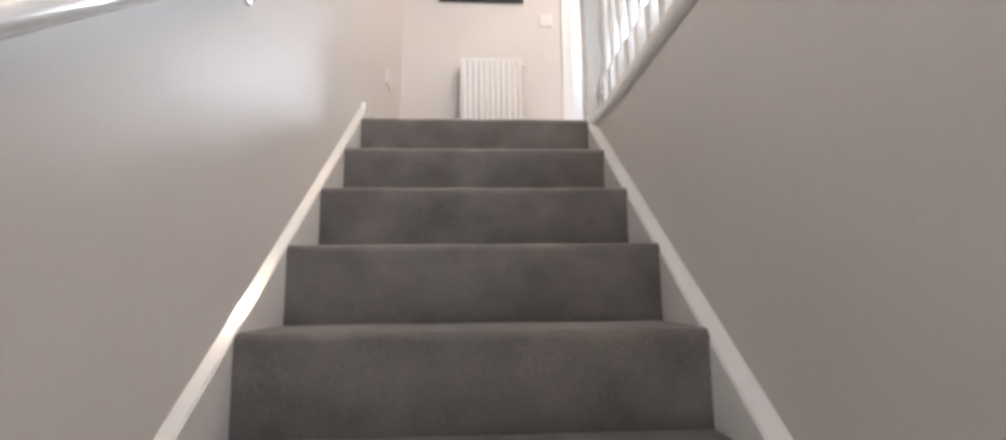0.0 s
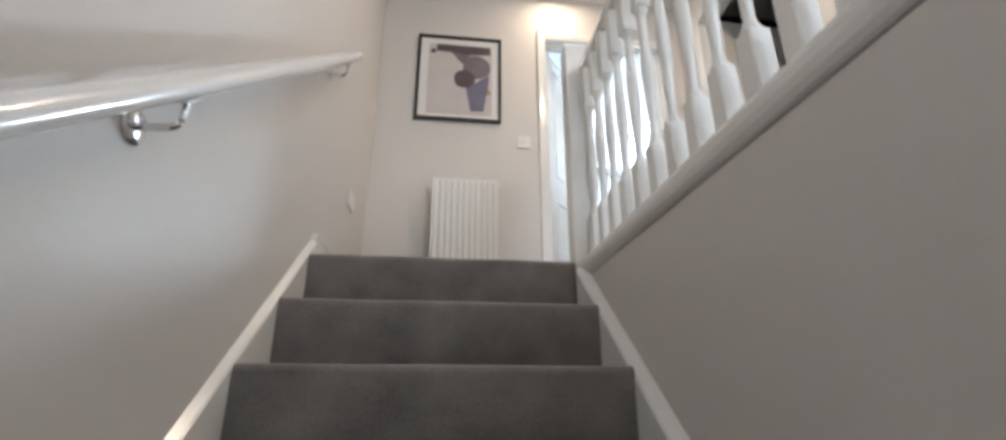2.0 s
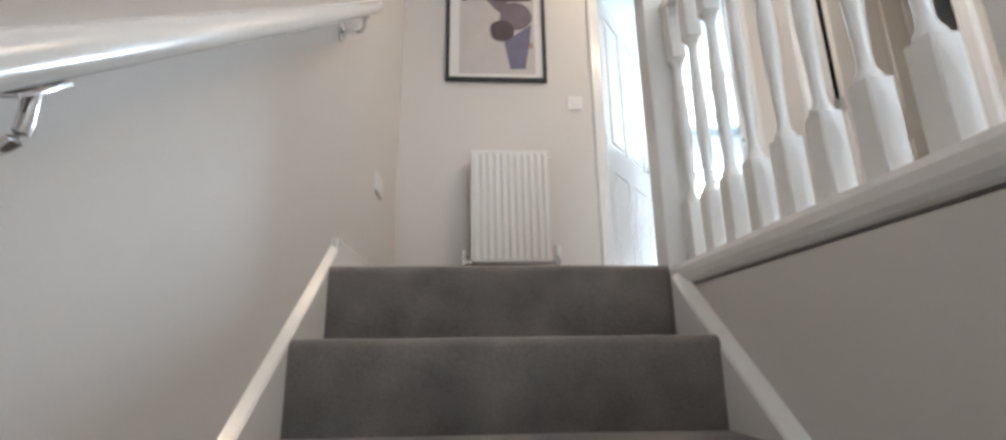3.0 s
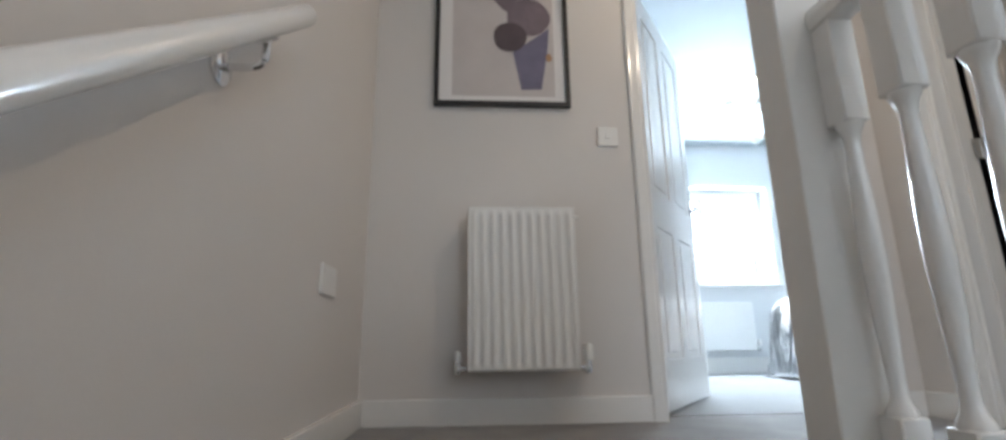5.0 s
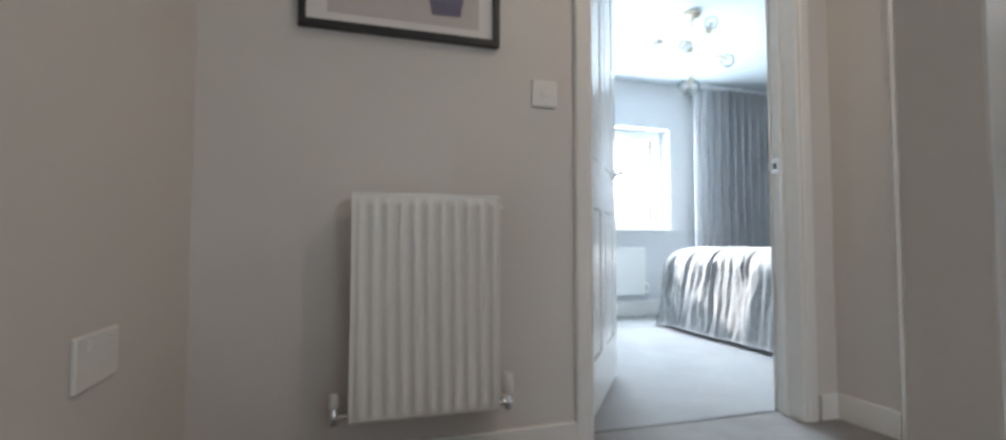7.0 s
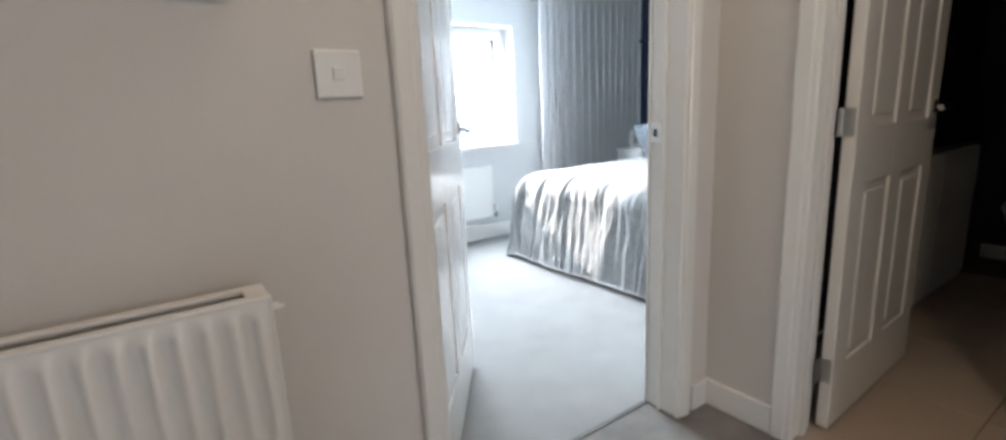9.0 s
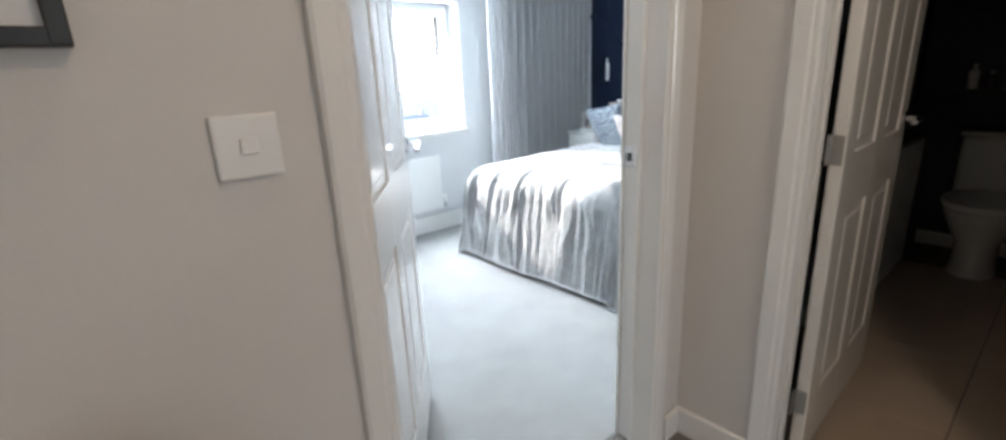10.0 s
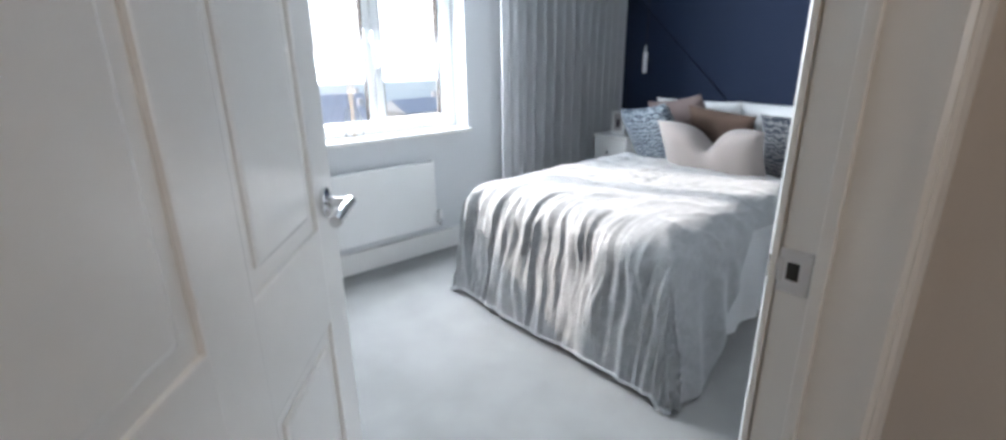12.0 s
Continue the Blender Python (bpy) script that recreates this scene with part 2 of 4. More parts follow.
# ---- plan, in metres ----
GOING, RISE, STEPS = 0.252, 0.2015, 13
GROUND = -RISE * STEPS
XR = 1.01          # face of the wall on the open side of the stairs
YE, YB = 1.19, 1.308  # end wall: landing face, bedroom face
YF = 3.80           # far wall of the bedroom
XN = 4.93           # navy wall
XW = 2.20           # landing's right-hand wall
HL, HB = 2.38, 2.185  # ceiling heights: landing, bedroom
D0, D1, DH = 1.158, 2.03, 2.012  # bedroom doorway
B0, B1 = 0.092, 0.886  # bathroom doorway along y

structure = dict(kind="structure")

# ---- shell ----
put("wall_left", box(-0.1, 0, -4.7, YE, GROUND - 0.1, HL), WALL, **structure, label="smooth warm white painted stair wall", category="wall")
wall_end = bmesh.new()
box(-0.1, D0 - 0.02, YE, YB, 0, HL, bm=wall_end)
box(D0 - 0.02, D1 + 0.02, YE, YB, DH + 0.02, HL, bm=wall_end)
box(D1 + 0.02, 5.05, YE, YB, 0, HL, bm=wall_end)
put("wall_end", wall_end, WALL, **structure, label="warm white painted wall with a doorway to the bedroom", category="wall")
wall_right = bmesh.new()
box(XW, 2.32, B1 + 0.02, YE, 0, HL, bm=wall_right)
box(XW, 2.32, B0 - 0.02, B1 + 0.02, DH + 0.02, HL, bm=wall_right)
box(XW, 2.32, -3.2, B0 - 0.02, 0, HL, bm=wall_right)
put("wall_landing", wall_right, WALL, **structure, label="warm white landing wall with a bathroom doorway", category="wall")
put("wall_stair", box(XR, XR + 0.09, -4.7, 0.0, GROUND - 0.1, -0.07), WALL, **structure, label="smooth warm white wall under the balustrade", category="wall")
rear = bmesh.new()
box(-0.1, 1.2, -3.3, -3.2, -0.2, HL, bm=rear)
box(2.04, 2.32, -3.3, -3.2, -0.2, HL, bm=rear)
box(1.2, 2.04, -3.3, -3.2, -0.2, 0.88, bm=rear)
box(1.2, 2.04, -3.3, -3.2, 1.82, HL, bm=rear)
put("wall_rear", rear, WALL, **structure, label="plain white wall behind the stairs", category="wall")
hall = bmesh.new()
box(-0.1, 0.2, -4.7, -4.6, GROUND, -0.2, bm=hall)
box(0.9, 1.13, -4.7, -4.6, GROUND, -0.2, bm=hall)
box(0.2, 0.9, -4.7, -4.6, GROUND, GROUND + 0.6, bm=hall)
box(0.2, 0.9, -4.7, -4.6, -0.65, -0.2, bm=hall)
put("wall_hall", hall, WALL, **structure, label="plain white hall wall at the stair foot", category="wall")
put("ceiling_hall", box(-0.1, 1.13, -4.7, -3.2, -0.2, -0.1), CEIL, **structure, label="plain white hall ceiling", category="ceiling")
put("floor_hall", box(-0.1, 1.13, -4.7, -GOING * (STEPS - 1) - 0.02, GROUND - 0.1, GROUND), CARPET, **structure, label="taupe carpet on the hall floor", category="floor")
put("wall_under_landing", box(-0.1, XR + 0.09, 0.03, 0.1, GROUND - 0.1, -0.2), WALL, **structure, label="plain wall closing the space under the landing", category="wall")
put("ceiling_landing", box(-0.1, 2.32, -3.3, YE, HL, HL + 0.1), CEIL, **structure, label="plain white landing ceiling", category="ceiling")

land = bmesh.new()
box(0.0, XR + 0.089, 0.02, YB, -0.2, 0, bm=land)
box(XR + 0.089, XW, -3.2, YB, -0.2, 0, bm=land)
put("floor_landing", land, CARPET, **structure, label="taupe grey cut-pile carpet on the landing", category="floor")
put("floor_bedroom", box(0.0, XN, YB + 0.012, YF, -0.2, 0), PALE, **structure, label="pale grey fitted bedroom carpet", category="floor")

# bedroom walls
far = bmesh.new()
WX0, WX1, WZ0, WZ1 = 2.01, 3.305, 0.78, 1.755
box(-0.1, WX0, YF, YF + 0.28, -0.2, HB, bm=far)
box(WX1, XN + 0.12, YF, YF + 0.28, -0.2, HB, bm=far)
box(WX0, WX1, YF, YF + 0.28, -0.2, WZ0, bm=far)
box(WX0, WX1, YF, YF + 0.28, WZ1, HB, bm=far)
put("wall_window", far, COOL, **structure, label="pale grey bedroom wall around the window", category="wall")
put("wall_bedroom_side", box(-0.1, 0.0, YB, YF, -0.2, HB), COOL, **structure, label="pale grey bedroom side wall", category="wall")
put("ceiling_bedroom", box(-0.1, XN + 0.12, YB, YF + 0.28, HB, HB + 0.1), CEIL_DIM, **structure, label="white bedroom ceiling, its colour dimmed and blued against the window light", category="ceiling")
inner = bmesh.new()
box(0.0, D0 - 0.02, YB, YB + 0.004, 0, HB, bm=inner)
box(D1 + 0.02, XN, YB, YB + 0.004, 0, HB, bm=inner)
box(D0 - 0.02, D1 + 0.02, YB, YB + 0.004, DH + 0.02, HB, bm=inner)
put("wall_bedroom_door", inner, COOL, **structure, label="pale grey bedroom wall beside the doorway", category="wall")
navy = put("wall_navy", box(XN, XN + 0.12, YB, YF, -0.2, HB), NAVY, **structure, label="navy blue panelled feature wall behind the bed", category="wall")


def batten(y0, z0, y1, z1, parent):
    """A painted strip on the navy wall."""
    d = Vector((0, y1 - y0, z1 - z0))
    b = box(-0.026, 0, 0, d.length, -0.028, 0.028, 0.003)
    b.transform(Matrix.Translation((XN, y0, z0)) @ Matrix.Rotation(math.atan2(d.z, d.y), 4, "X"))
    part("panel_strip", b, NAVY, parent)


batten(3.79, 1.715, 2.60, 0.64, navy)

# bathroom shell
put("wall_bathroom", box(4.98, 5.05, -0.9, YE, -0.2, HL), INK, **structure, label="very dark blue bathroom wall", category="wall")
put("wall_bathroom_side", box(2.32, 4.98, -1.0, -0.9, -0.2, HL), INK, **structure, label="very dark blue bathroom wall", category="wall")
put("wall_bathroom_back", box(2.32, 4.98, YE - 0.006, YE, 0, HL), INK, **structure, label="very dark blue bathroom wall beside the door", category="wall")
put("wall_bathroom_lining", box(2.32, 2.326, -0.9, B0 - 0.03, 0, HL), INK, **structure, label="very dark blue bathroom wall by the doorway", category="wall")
put("ceiling_bathroom", box(2.32, 5.05, -1.0, YE, HL, HL + 0.1), CEIL, **structure, label="plain white bathroom ceiling", category="ceiling")
floor_bath = put("floor_bathroom", box(XW, 4.98, -0.9, YE - 0.006, -0.2, -0.008), GROUT, **structure, label="square beige ceramic floor tiles with dark joints", category="floor")
tile_mesh = None
for i in range(5):
    for j in range(4):
        x, y = 2.205 + 0.585 * i, 1.15 - 0.6 * (j + 1)
        if x + 0.57 > 5.0 or y < -0.9:
            continue
        if tile_mesh is None:
            t0 = part("tile", box(0, 0.58, 0, 0.595, -0.008, 0.0, 0.002, seg=1), TILE, floor_bath)
            tile_mesh = t0.data
        else:
            t0 = new("tile", tile_mesh)
            t0.parent = floor_bath
        t0.location = (x, y, 0)

# ---- skirting, architraves ----
def skirting(name, x0, x1, y0, y1, label):
    put(name, box(x0, x1, y0, y1, 0, 0.095, 0.004), GLOSS, **structure, label=label, category="skirting")


SK = "white gloss painted skirting board above the carpet"
skirting("baseboard_left", 0, 0.018, 0.06, YE, SK)
skirting("baseboard_end", 0.018, D0 - 0.06, YE - 0.018, YE, SK)
skirting("baseboard_corner", D1 + 0.075, XW - 0.018, YE - 0.018, YE, SK)
skirting("baseboard_right", XW - 0.018, XW, B1 + 0.06, YE, SK)
skirting("baseboard_rear", XW - 0.018, XW, -3.2, B0 - 0.1, SK)
put("baseboard_window", box(0.0, XN, YF - 0.018, YF, 0, 0.135, 0.004), GLOSS, **structure, label="tall white gloss skirting under the bedroom window", category="skirting")
put("baseboard_navy", box(XN - 0.018, XN, YB + 0.02, YF - 0.018, 0, 0.135, 0.004), GLOSS, **structure, label="white gloss skirting below the navy wall", category="skirting")
put("baseboard_bathroom", box(4.962, 4.98, -0.9, 1.05, 0.0, 0.09, 0.004), GLOSS, **structure, label="white skirting in the bathroom", category="skirting")
put("threshold_bar", box(D0, D1, YB - 0.004, YB + 0.014, -0.004, 0.003, 0.0015), BAR, **structure, label="thin metal carpet bar in the bedroom doorway", category="threshold")

ARCH = [(0, 0), (0, 0.008), (0.006, 0.013), (0.018, 0.013), (0.024, 0.017), (0.05, 0.019), (0.058, 0.019), (0.064, 0.014), (0.064, 0)]


def architrave(parent, a0, a1, top, base, out, axis):
    """Moulded trim on three sides of an opening. base: plane of the wall; out: which way it stands proud; axis: the wall's run."""
    w = 0.064
    for side, e, s in ((0, a0, -1), (1, a1, 1)):
        o = [(e + s * (p - 0.004), base + out * q) for p, q in ARCH] if axis == "x" else [(base + out * q, e + s * (p - 0.004)) for p, q in ARCH]
        part("architrave", sweep(o, "z", 0, top + 0.06), GLOSS, parent)
    if axis == "x":
        part("architrave", sweep([(base + out * q, top + p - 0.004) for p, q in ARCH], "x", a0 - 0.0, a1 + 0.0), GLOSS, parent)
    else:
        part("architrave", sweep([(base + out * q, top + p - 0.004) for p, q in ARCH], "y", a0, a1), GLOSS, parent)


def door_leaf(parent, w, h, m):
    """A moulded four-panel leaf; hinge edge at x=0, closed face at y=0, thickness towards -y."""
    t = 0.036
    bm = box(0.002, w - 0.002, -t + 0.008, -0.008, 0.002, h - 0.002)
    st, mid = 0.105, 0.112
    lo, lock0, lock1, topz = 0.21, 0.79, 0.965, h - 0.12
    for x0, x1 in ((0, st), (w - st, w), (w / 2 - mid / 2, w / 2 + mid / 2)):
        box(x0, x1, -t, 0, 0, h, 0.005, bm=bm)
    for z0, z1 in ((0, lo), (lock0, lock1), (topz, h)):
        box(0.01, w - 0.01, -t + 0.0004, -0.0004, z0, z1, 0.004, bm=bm)
    leaf = part("door_leaf", bm, GLOSS, parent, "white gloss four-panel moulded door leaf")
    for x0, x1 in ((st, w / 2 - mid / 2), (w / 2 + mid / 2, w - st)):
        for z0, z1 in ((lo, lock0), (lock1, topz)):
            g = 0.026
            part("panel", box(x0 + g, x1 - g, -t + 0.002, -0.002, z0 + g, z1 - g, 0.009, seg=2), GLOSS, leaf)
    leaf.matrix_basis = m
    return leaf


def lever(parent, w, h, m):
    """Chrome lever handles on both faces with round roses."""
    for side, y in ((1, 0.0), (-1, -0.036)):
        hd = lathe([(0.0, 0), (0.026, 0), (0.026, 0.007), (0.022, 0.01), (0.009, 0.011), (0.009, 0.045)], 20)
        hd.transform(Matrix.Translation((w - 0.06, y, 1.0)) @ Matrix.Rotation(radians(-90 * side), 4, "X"))
        bar = tube([(w - 0.055, y + side * 0.045, 1.0), (w - 0.075, y + side * 0.047, 1.0), (w - 0.12, y + side * 0.047, 0.999), (w - 0.165, y + side * 0.047, 0.997)], 0.0095, 12)
        join(hd, bar)
        o = part("lever_handle", hd, CHROME, parent, "polished chrome lever handle", True)
        o.matrix_basis = m
    lt = part("latch_plate", box(w - 0.0005, w + 0.0015, -0.03, -0.006, 0.96, 1.04, 0.0004), CHROME, parent)
    lt.matrix_basis = m


def hinges(parent, m, zs):
    for z in zs:
        hb = lathe([(0.0, z - 0.04), (0.006, z - 0.04), (0.006, z + 0.04), (0.0, z + 0.04)], 12, Matrix.Translation((-0.004, 0.004, 0)), False)
        box(-0.0022, -0.0004, -0.032, -0.001, z - 0.04, z + 0.04, bm=hb)
        box(-0.034, -0.004, 0.0006, 0.0026, z - 0.04, z + 0.04, bm=hb)
        o = part("hinge", hb, STEEL, parent, "satin steel butt hinge", True)
        o.matrix_basis = m


# bedroom door: hinge on its left jamb, open into the bedroom
door1 = thing("door_1", "white four-panel bedroom door standing open inwards", "door", kind="structure")
lining = bmesh.new()
box(D0 - 0.02, D0, YE - 0.002, YB + 0.002, 0, DH + 0.02, 0.002, bm=lining)
box(D1, D1 + 0.02, YE - 0.002, YB + 0.002, 0, DH + 0.02, 0.002, bm=lining)
box(D0, D1, YE - 0.002, YB + 0.002, DH, DH + 0.02, 0.002, bm=lining)
part("door_lining", lining, GLOSS, door1)
stops = bmesh.new()
box(D0, D0 + 0.012, YE + 0.06, YB - 0.042, 0, DH, 0.002, bm=stops)
box(D1 - 0.012, D1, YE + 0.06, YB - 0.042, 0, DH, 0.002, bm=stops)
box(D0 + 0.012, D1 - 0.012, YE + 0.06, YB - 0.042, DH - 0.012, DH, 0.002, bm=stops)
part("door_stop", stops, GLOSS, door1)
architrave(door1, D0, D1, DH, YE, -1, "x")
architrave(door1, D0, D1, DH, YB + 0.004, 1, "x")
m1 = pose(D0 + 0.004, YB + 0.006, 0.008, 0, 0, 53.4)
door_leaf(door1, 0.832, 1.992, m1)
lever(door1, 0.832, 1.992, m1)
hinges(door1, m1, (0.22, 0.98, 1.75))
strike = box(D1 - 0.0025, D1 + 0.0005, YB - 0.038, YB + 0.001, 0.944, 1.004, 0.0008)
box(D1 - 0.0035, D1 + 0.0005, YB - 0.004, YB + 0.016, 0.958, 0.990, 0.0015, bm=strike)
part("strike_plate", strike, CHROME, door1, "chrome strike plate on the jamb")
# no hole is cut: a black block stands for the shade inside it
part("latch_hole_shade", box(D1 - 0.0034, D1 - 0.002, YB - 0.024, YB - 0.009, 0.962, 0.986, 0.0004), DARK, door1)

# bathroom door: open at a right angle into the dark bathroom
door2 = thing("door_2", "white four-panel bathroom door standing wide open", "door", kind="structure")
lining = bmesh.new()
box(XW - 0.002, 2.322, B1, B1 + 0.02, 0, DH + 0.02, 0.002, bm=lining)
box(XW - 0.002, 2.322, B0 - 0.02, B0, 0, DH + 0.02, 0.002, bm=lining)
box(XW - 0.002, 2.322, B0, B1, DH, DH + 0.02, 0.002, bm=lining)
part("door_lining", lining, GLOSS, door2)
part("door_stop", box(XW + 0.05, 2.28, B1 - 0.012, B1, 0, DH, 0.002), GLOSS, door2)
architrave(door2, B0, B1, DH, XW, -1, "y")
m2 = pose(2.335, B1 - 0.012, 0.008, 0, 0, 2.0)
door_leaf(door2, 0.762, 1.992, m2)
lever(door2, 0.762, 1.992, m2)
hinges(door2, m2, (0.2, 0.98, 1.75))

# ---- stairs ----
stairs = thing("staircase", "straight staircase carpeted in taupe grey between white strings", "staircase", kind="structure")


def step_outline(y, z, depth, drop):
    """Tread and riser wrapped in carpet, with a rounded nosing; y, z: the nosing's front and top."""
    pts = [(y + depth, z), (y + 0.022, z)]
    pts += [(y + 0.022 - 0.022 * math.sin(a), z - 0.022 + 0.022 * math.cos(a)) for a in [radians(15 * k) for k in range(1, 7)]]
    pts += [(y + 0.0005, z - 0.06), (y + 0.002, z - 0.12), (y + 0.003, z - drop - 0.02), (y + depth, z - drop - 0.02)]
    return pts


for k in range(STEPS):
    depth = 0.022 + 0.03 if k == 0 else GOING + 0.012
    s = sweep(step_outline(-GOING * k - 0.02, -RISE * k - 0.003 * (k > 0), depth, RISE), "x", 0.018, 0.976, 40)
    for v in s.verts:
        n = noise.noise_vector(Vector((v.co.x * 5, v.co.y * 9, v.co.z * 9 + k * 3)))
        v.co.y += 0.0022 * n.y
        v.co.z += 0.0018 * n.z
    part("step", s, CARPET, stairs, "carpeted stair tread and riser" if k == 0 else "", True)
slope = RISE / GOING
low = -GOING * (STEPS - 1)
for name, x0, x1 in (("string_wall_side", 0.0, 0.022), ("string_open_side", 0.974, XR)):
    lift = 0.009 if x0 else 0.029
    end = -0.03 if x0 else 0.07
    o = [(low - 0.1, GROUND), (low - 0.1, (low - 0.1) * slope + lift), (end, end * slope + lift), (end, -0.25), (low + 0.25, GROUND)]
    st = sweep(o, "x", x0, x1)
    inner = x0 if x0 else x1
    for v in st.verts:  # the top edge slopes down towards the treads
        if abs(v.co.x - inner) < 1e-6 and abs(v.co.z - (v.co.y * slope + lift)) < 1e-4:
            v.co.z -= 0.021
    bmesh.ops.bevel(st, geom=st.edges[:], offset=0.003, segments=2, affect="EDGES")
    part("string", st, GLOSS, stairs, "white gloss stair string")

# ---- balustrade ----
balustrade = thing("balustrade", "white painted landing balustrade with turned spindles square at both ends", "balustrade", at=(1.04, 0, 0))
cap = sweep([(1.012, -0.062), (1.005, -0.058), (0.998, -0.048), (0.994, -0.034), (0.994, -0.016), (1.0, -0.002), (1.12, -0.002), (1.122, -0.068)], "y", -3.2, 0.012)


def held(name, bm, material, parent, label="", smooth=False):
    bm.transform(Matrix.Translation(-Vector(parent.matrix_basis.translation)))
    return part(name, bm, material, parent, label, smooth)


held("base_rail", cap, GLOSS, balustrade)
held("newel_post", box(0.987, 1.079, 0.012, 0.1, -0.22, 0.994, 0.004), GLOSS, balustrade, "square white newel post")
held("newel_cap", sweep([(0.984, 0.992), (0.984, 1.002), (0.988, 1.006), (1.078, 1.006), (1.082, 1.002), (1.082, 0.992)], "y", 0.009, 0.103), GLOSS, balustrade)
rail_o = [(p + 0.012, q + 0.012) for p, q in [(1.034, 0.848), (1.03, 0.866), (1.036, 0.888), (1.05, 0.898), (1.07, 0.898), (1.084, 0.888), (1.09, 0.866), (1.086, 0.848), (1.076, 0.842), (1.044, 0.842)]]
held("handrail", sweep(rail_o, "y", -3.2, 0.013), GLOSS, balustrade, "moulded white top rail", True)


def spindle():
    """Square blocks at both ends; turned between them, with thin necks and a long swell."""
    block, turned = 0.0235, [(0.0222, 0.180), (0.0222, 0.188), (0.0205, 0.195), (0.0150, 0.204), (0.0122, 0.218), (0.0120, 0.24), (0.0135, 0.28), (0.0160, 0.335), (0.0180, 0.39), (0.0186, 0.43), (0.0178, 0.475), (0.0156, 0.53), (0.0132, 0.58), (0.0120, 0.615), (0.0124, 0.632), (0.0155, 0.645), (0.0205, 0.654), (0.0222, 0.660), (0.0222, 0.668)]
    b = block
    bm = box(-b, b, -b, b, 0.0, 0.186, 0.003, seg=1)
    box(-b, b, -b, b, 0.662, 0.857, 0.003, bm=bm, seg=1)
    return join(bm, lathe([(r, z) for r, z in turned], 16))


sp = spindle()
sp.transform(Matrix.Translation((0.03, -0.013, -0.002)))
first = part("spindle", sp, GLOSS, balustrade, "turned white spindle with square ends", True)
for i in range(1, 27):
    o = new("spindle", first.data)
    o.parent = balustrade
    o.location = (0, -0.115 * i, 0)

# ---- wall handrail ----
rail = thing("wall_handrail", "white gloss wooden handrail on chrome brackets along the stair wall", "handrail", at=(0.0, 0.15, 0.93))
RS, R0 = 0.815, 0.838  # slope, centre height at y = 0
ends = [(0.072, y, R0 + RS * y) for y in (-3.1, -2.0, -1.0, 0.0, 0.135)]
hr = tube(ends + [(0.072, 0.148, R0 + RS * 0.148)], 0.022, 20)
held("rail", hr, GLOSS, rail, "", True)


def bracket(y):
    z = R0 + RS * y
    b = lathe([(0, 0), (0.031, 0), (0.031, 0.004), (0.027, 0.007), (0.006, 0.008)], 24, Matrix.Translation((0, y, z - 0.083)) @ Matrix.Rotation(radians(90), 4, "Y"))
    join(b, tube([(0.004, y, z - 0.083), (0.045, y, z - 0.083), (0.054, y, z - 0.0822), (0.0615, y, z - 0.0795), (0.067, y, z - 0.075), (0.0705, y, z - 0.0685), (0.072, y, z - 0.060), (0.072, y, z - 0.026)], 0.0065, 12))
    pl = box(-0.011, 0.011, -0.028, 0.028, -0.002, 0.002, 0.0008)
    join(b, pl, Matrix.Translation((0.072, y, z - 0.031)) @ Matrix.Rotation(math.atan(RS), 4, "X"))
    held("bracket", b, CHROME, rail, "polished chrome handrail bracket", True)


for y in (-3.0, -2.04, -1.028, -0.013):
    bracket(y)

# ---- landing things ----
def valve(parent, x, y, z, trv):
    b = lathe([(0.0, -0.02), (0.012, -0.02), (0.014, -0.005), (0.014, 0.012), (0.011, 0.016), (0.011, 0.026), (0.0, 0.026)], 16, Matrix.Translation((x, y, z)), False)
    s = 1 if trv else -1
    join(b, tube([(x, y, z), (x - s * 0.035, y, z)], 0.0085, 12))
    v = part("valve", b, CHROME, parent, "chrome radiator valve", True)
    if trv:
        hd = lathe([(0.0, 0.024), (0.016, 0.024), (0.0185, 0.03), (0.0185, 0.075), (0.015, 0.083), (0.0, 0.084)], 14, Matrix.Translation((x, y, z)), False)
    else:
        hd = lathe([(0.0, 0.024), (0.011, 0.024), (0.012, 0.03), (0.012, 0.052), (0.009, 0.06), (0.0, 0.06)], 14, Matrix.Translation((x, y, z)), False)
    part("valve_head", hd, PLASTIC, v, "white plastic valve head", True)
    part("pipe", tube([(x, y, z - 0.012), (x, y + 0.02, z - 0.014), (x, y + 0.055 + 0.035 * (y < 2), z - 0.014)], 0.0075, 10), CHROME, parent, "", True)


rad = thing("radiator", "white fluted panel radiator below the framed print", "radiator", at=(0.605, 1.12, 0.0))


def radiator_panel(x0, x1, yf, z0, z1, flutes):
    """A pressed steel sheet with rounded upright flutes."""
    bm = bmesh.new()
    n = flutes * 10
    rows = [(z0, 1), (z0 + 0.006, 0.3), (z0 + 0.022, 0), (z0 + 0.034, -1), (z1 - 0.036, -1), (z1 - 0.024, 0), (z1 - 0.006, 0.3), (z1, 1)]
    vs = []
    for z, k in rows:
        line = []
        for i in range(n + 1):
            u = i / n
            ph = (u * flutes) % 1.0
            groove = 0.5 - 0.5 * math.cos(2 * math.pi * ph)
            dip = 0.013 * (groove ** 1.6 - 0.5) if k == -1 and 0.02 < u < 0.98 else 0
            line.append(bm.verts.new((x0 + (x1 - x0) * u, yf + (0.012 if k == 1 else 0.003 if k == 0.3 else 0.0) - dip, z)))
        vs.append(line)
    for a, b in zip(vs, vs[1:]):
        for i in range(n):
            bm.faces.new((a[i], a[i + 1], b[i + 1], b[i]))
    return bm


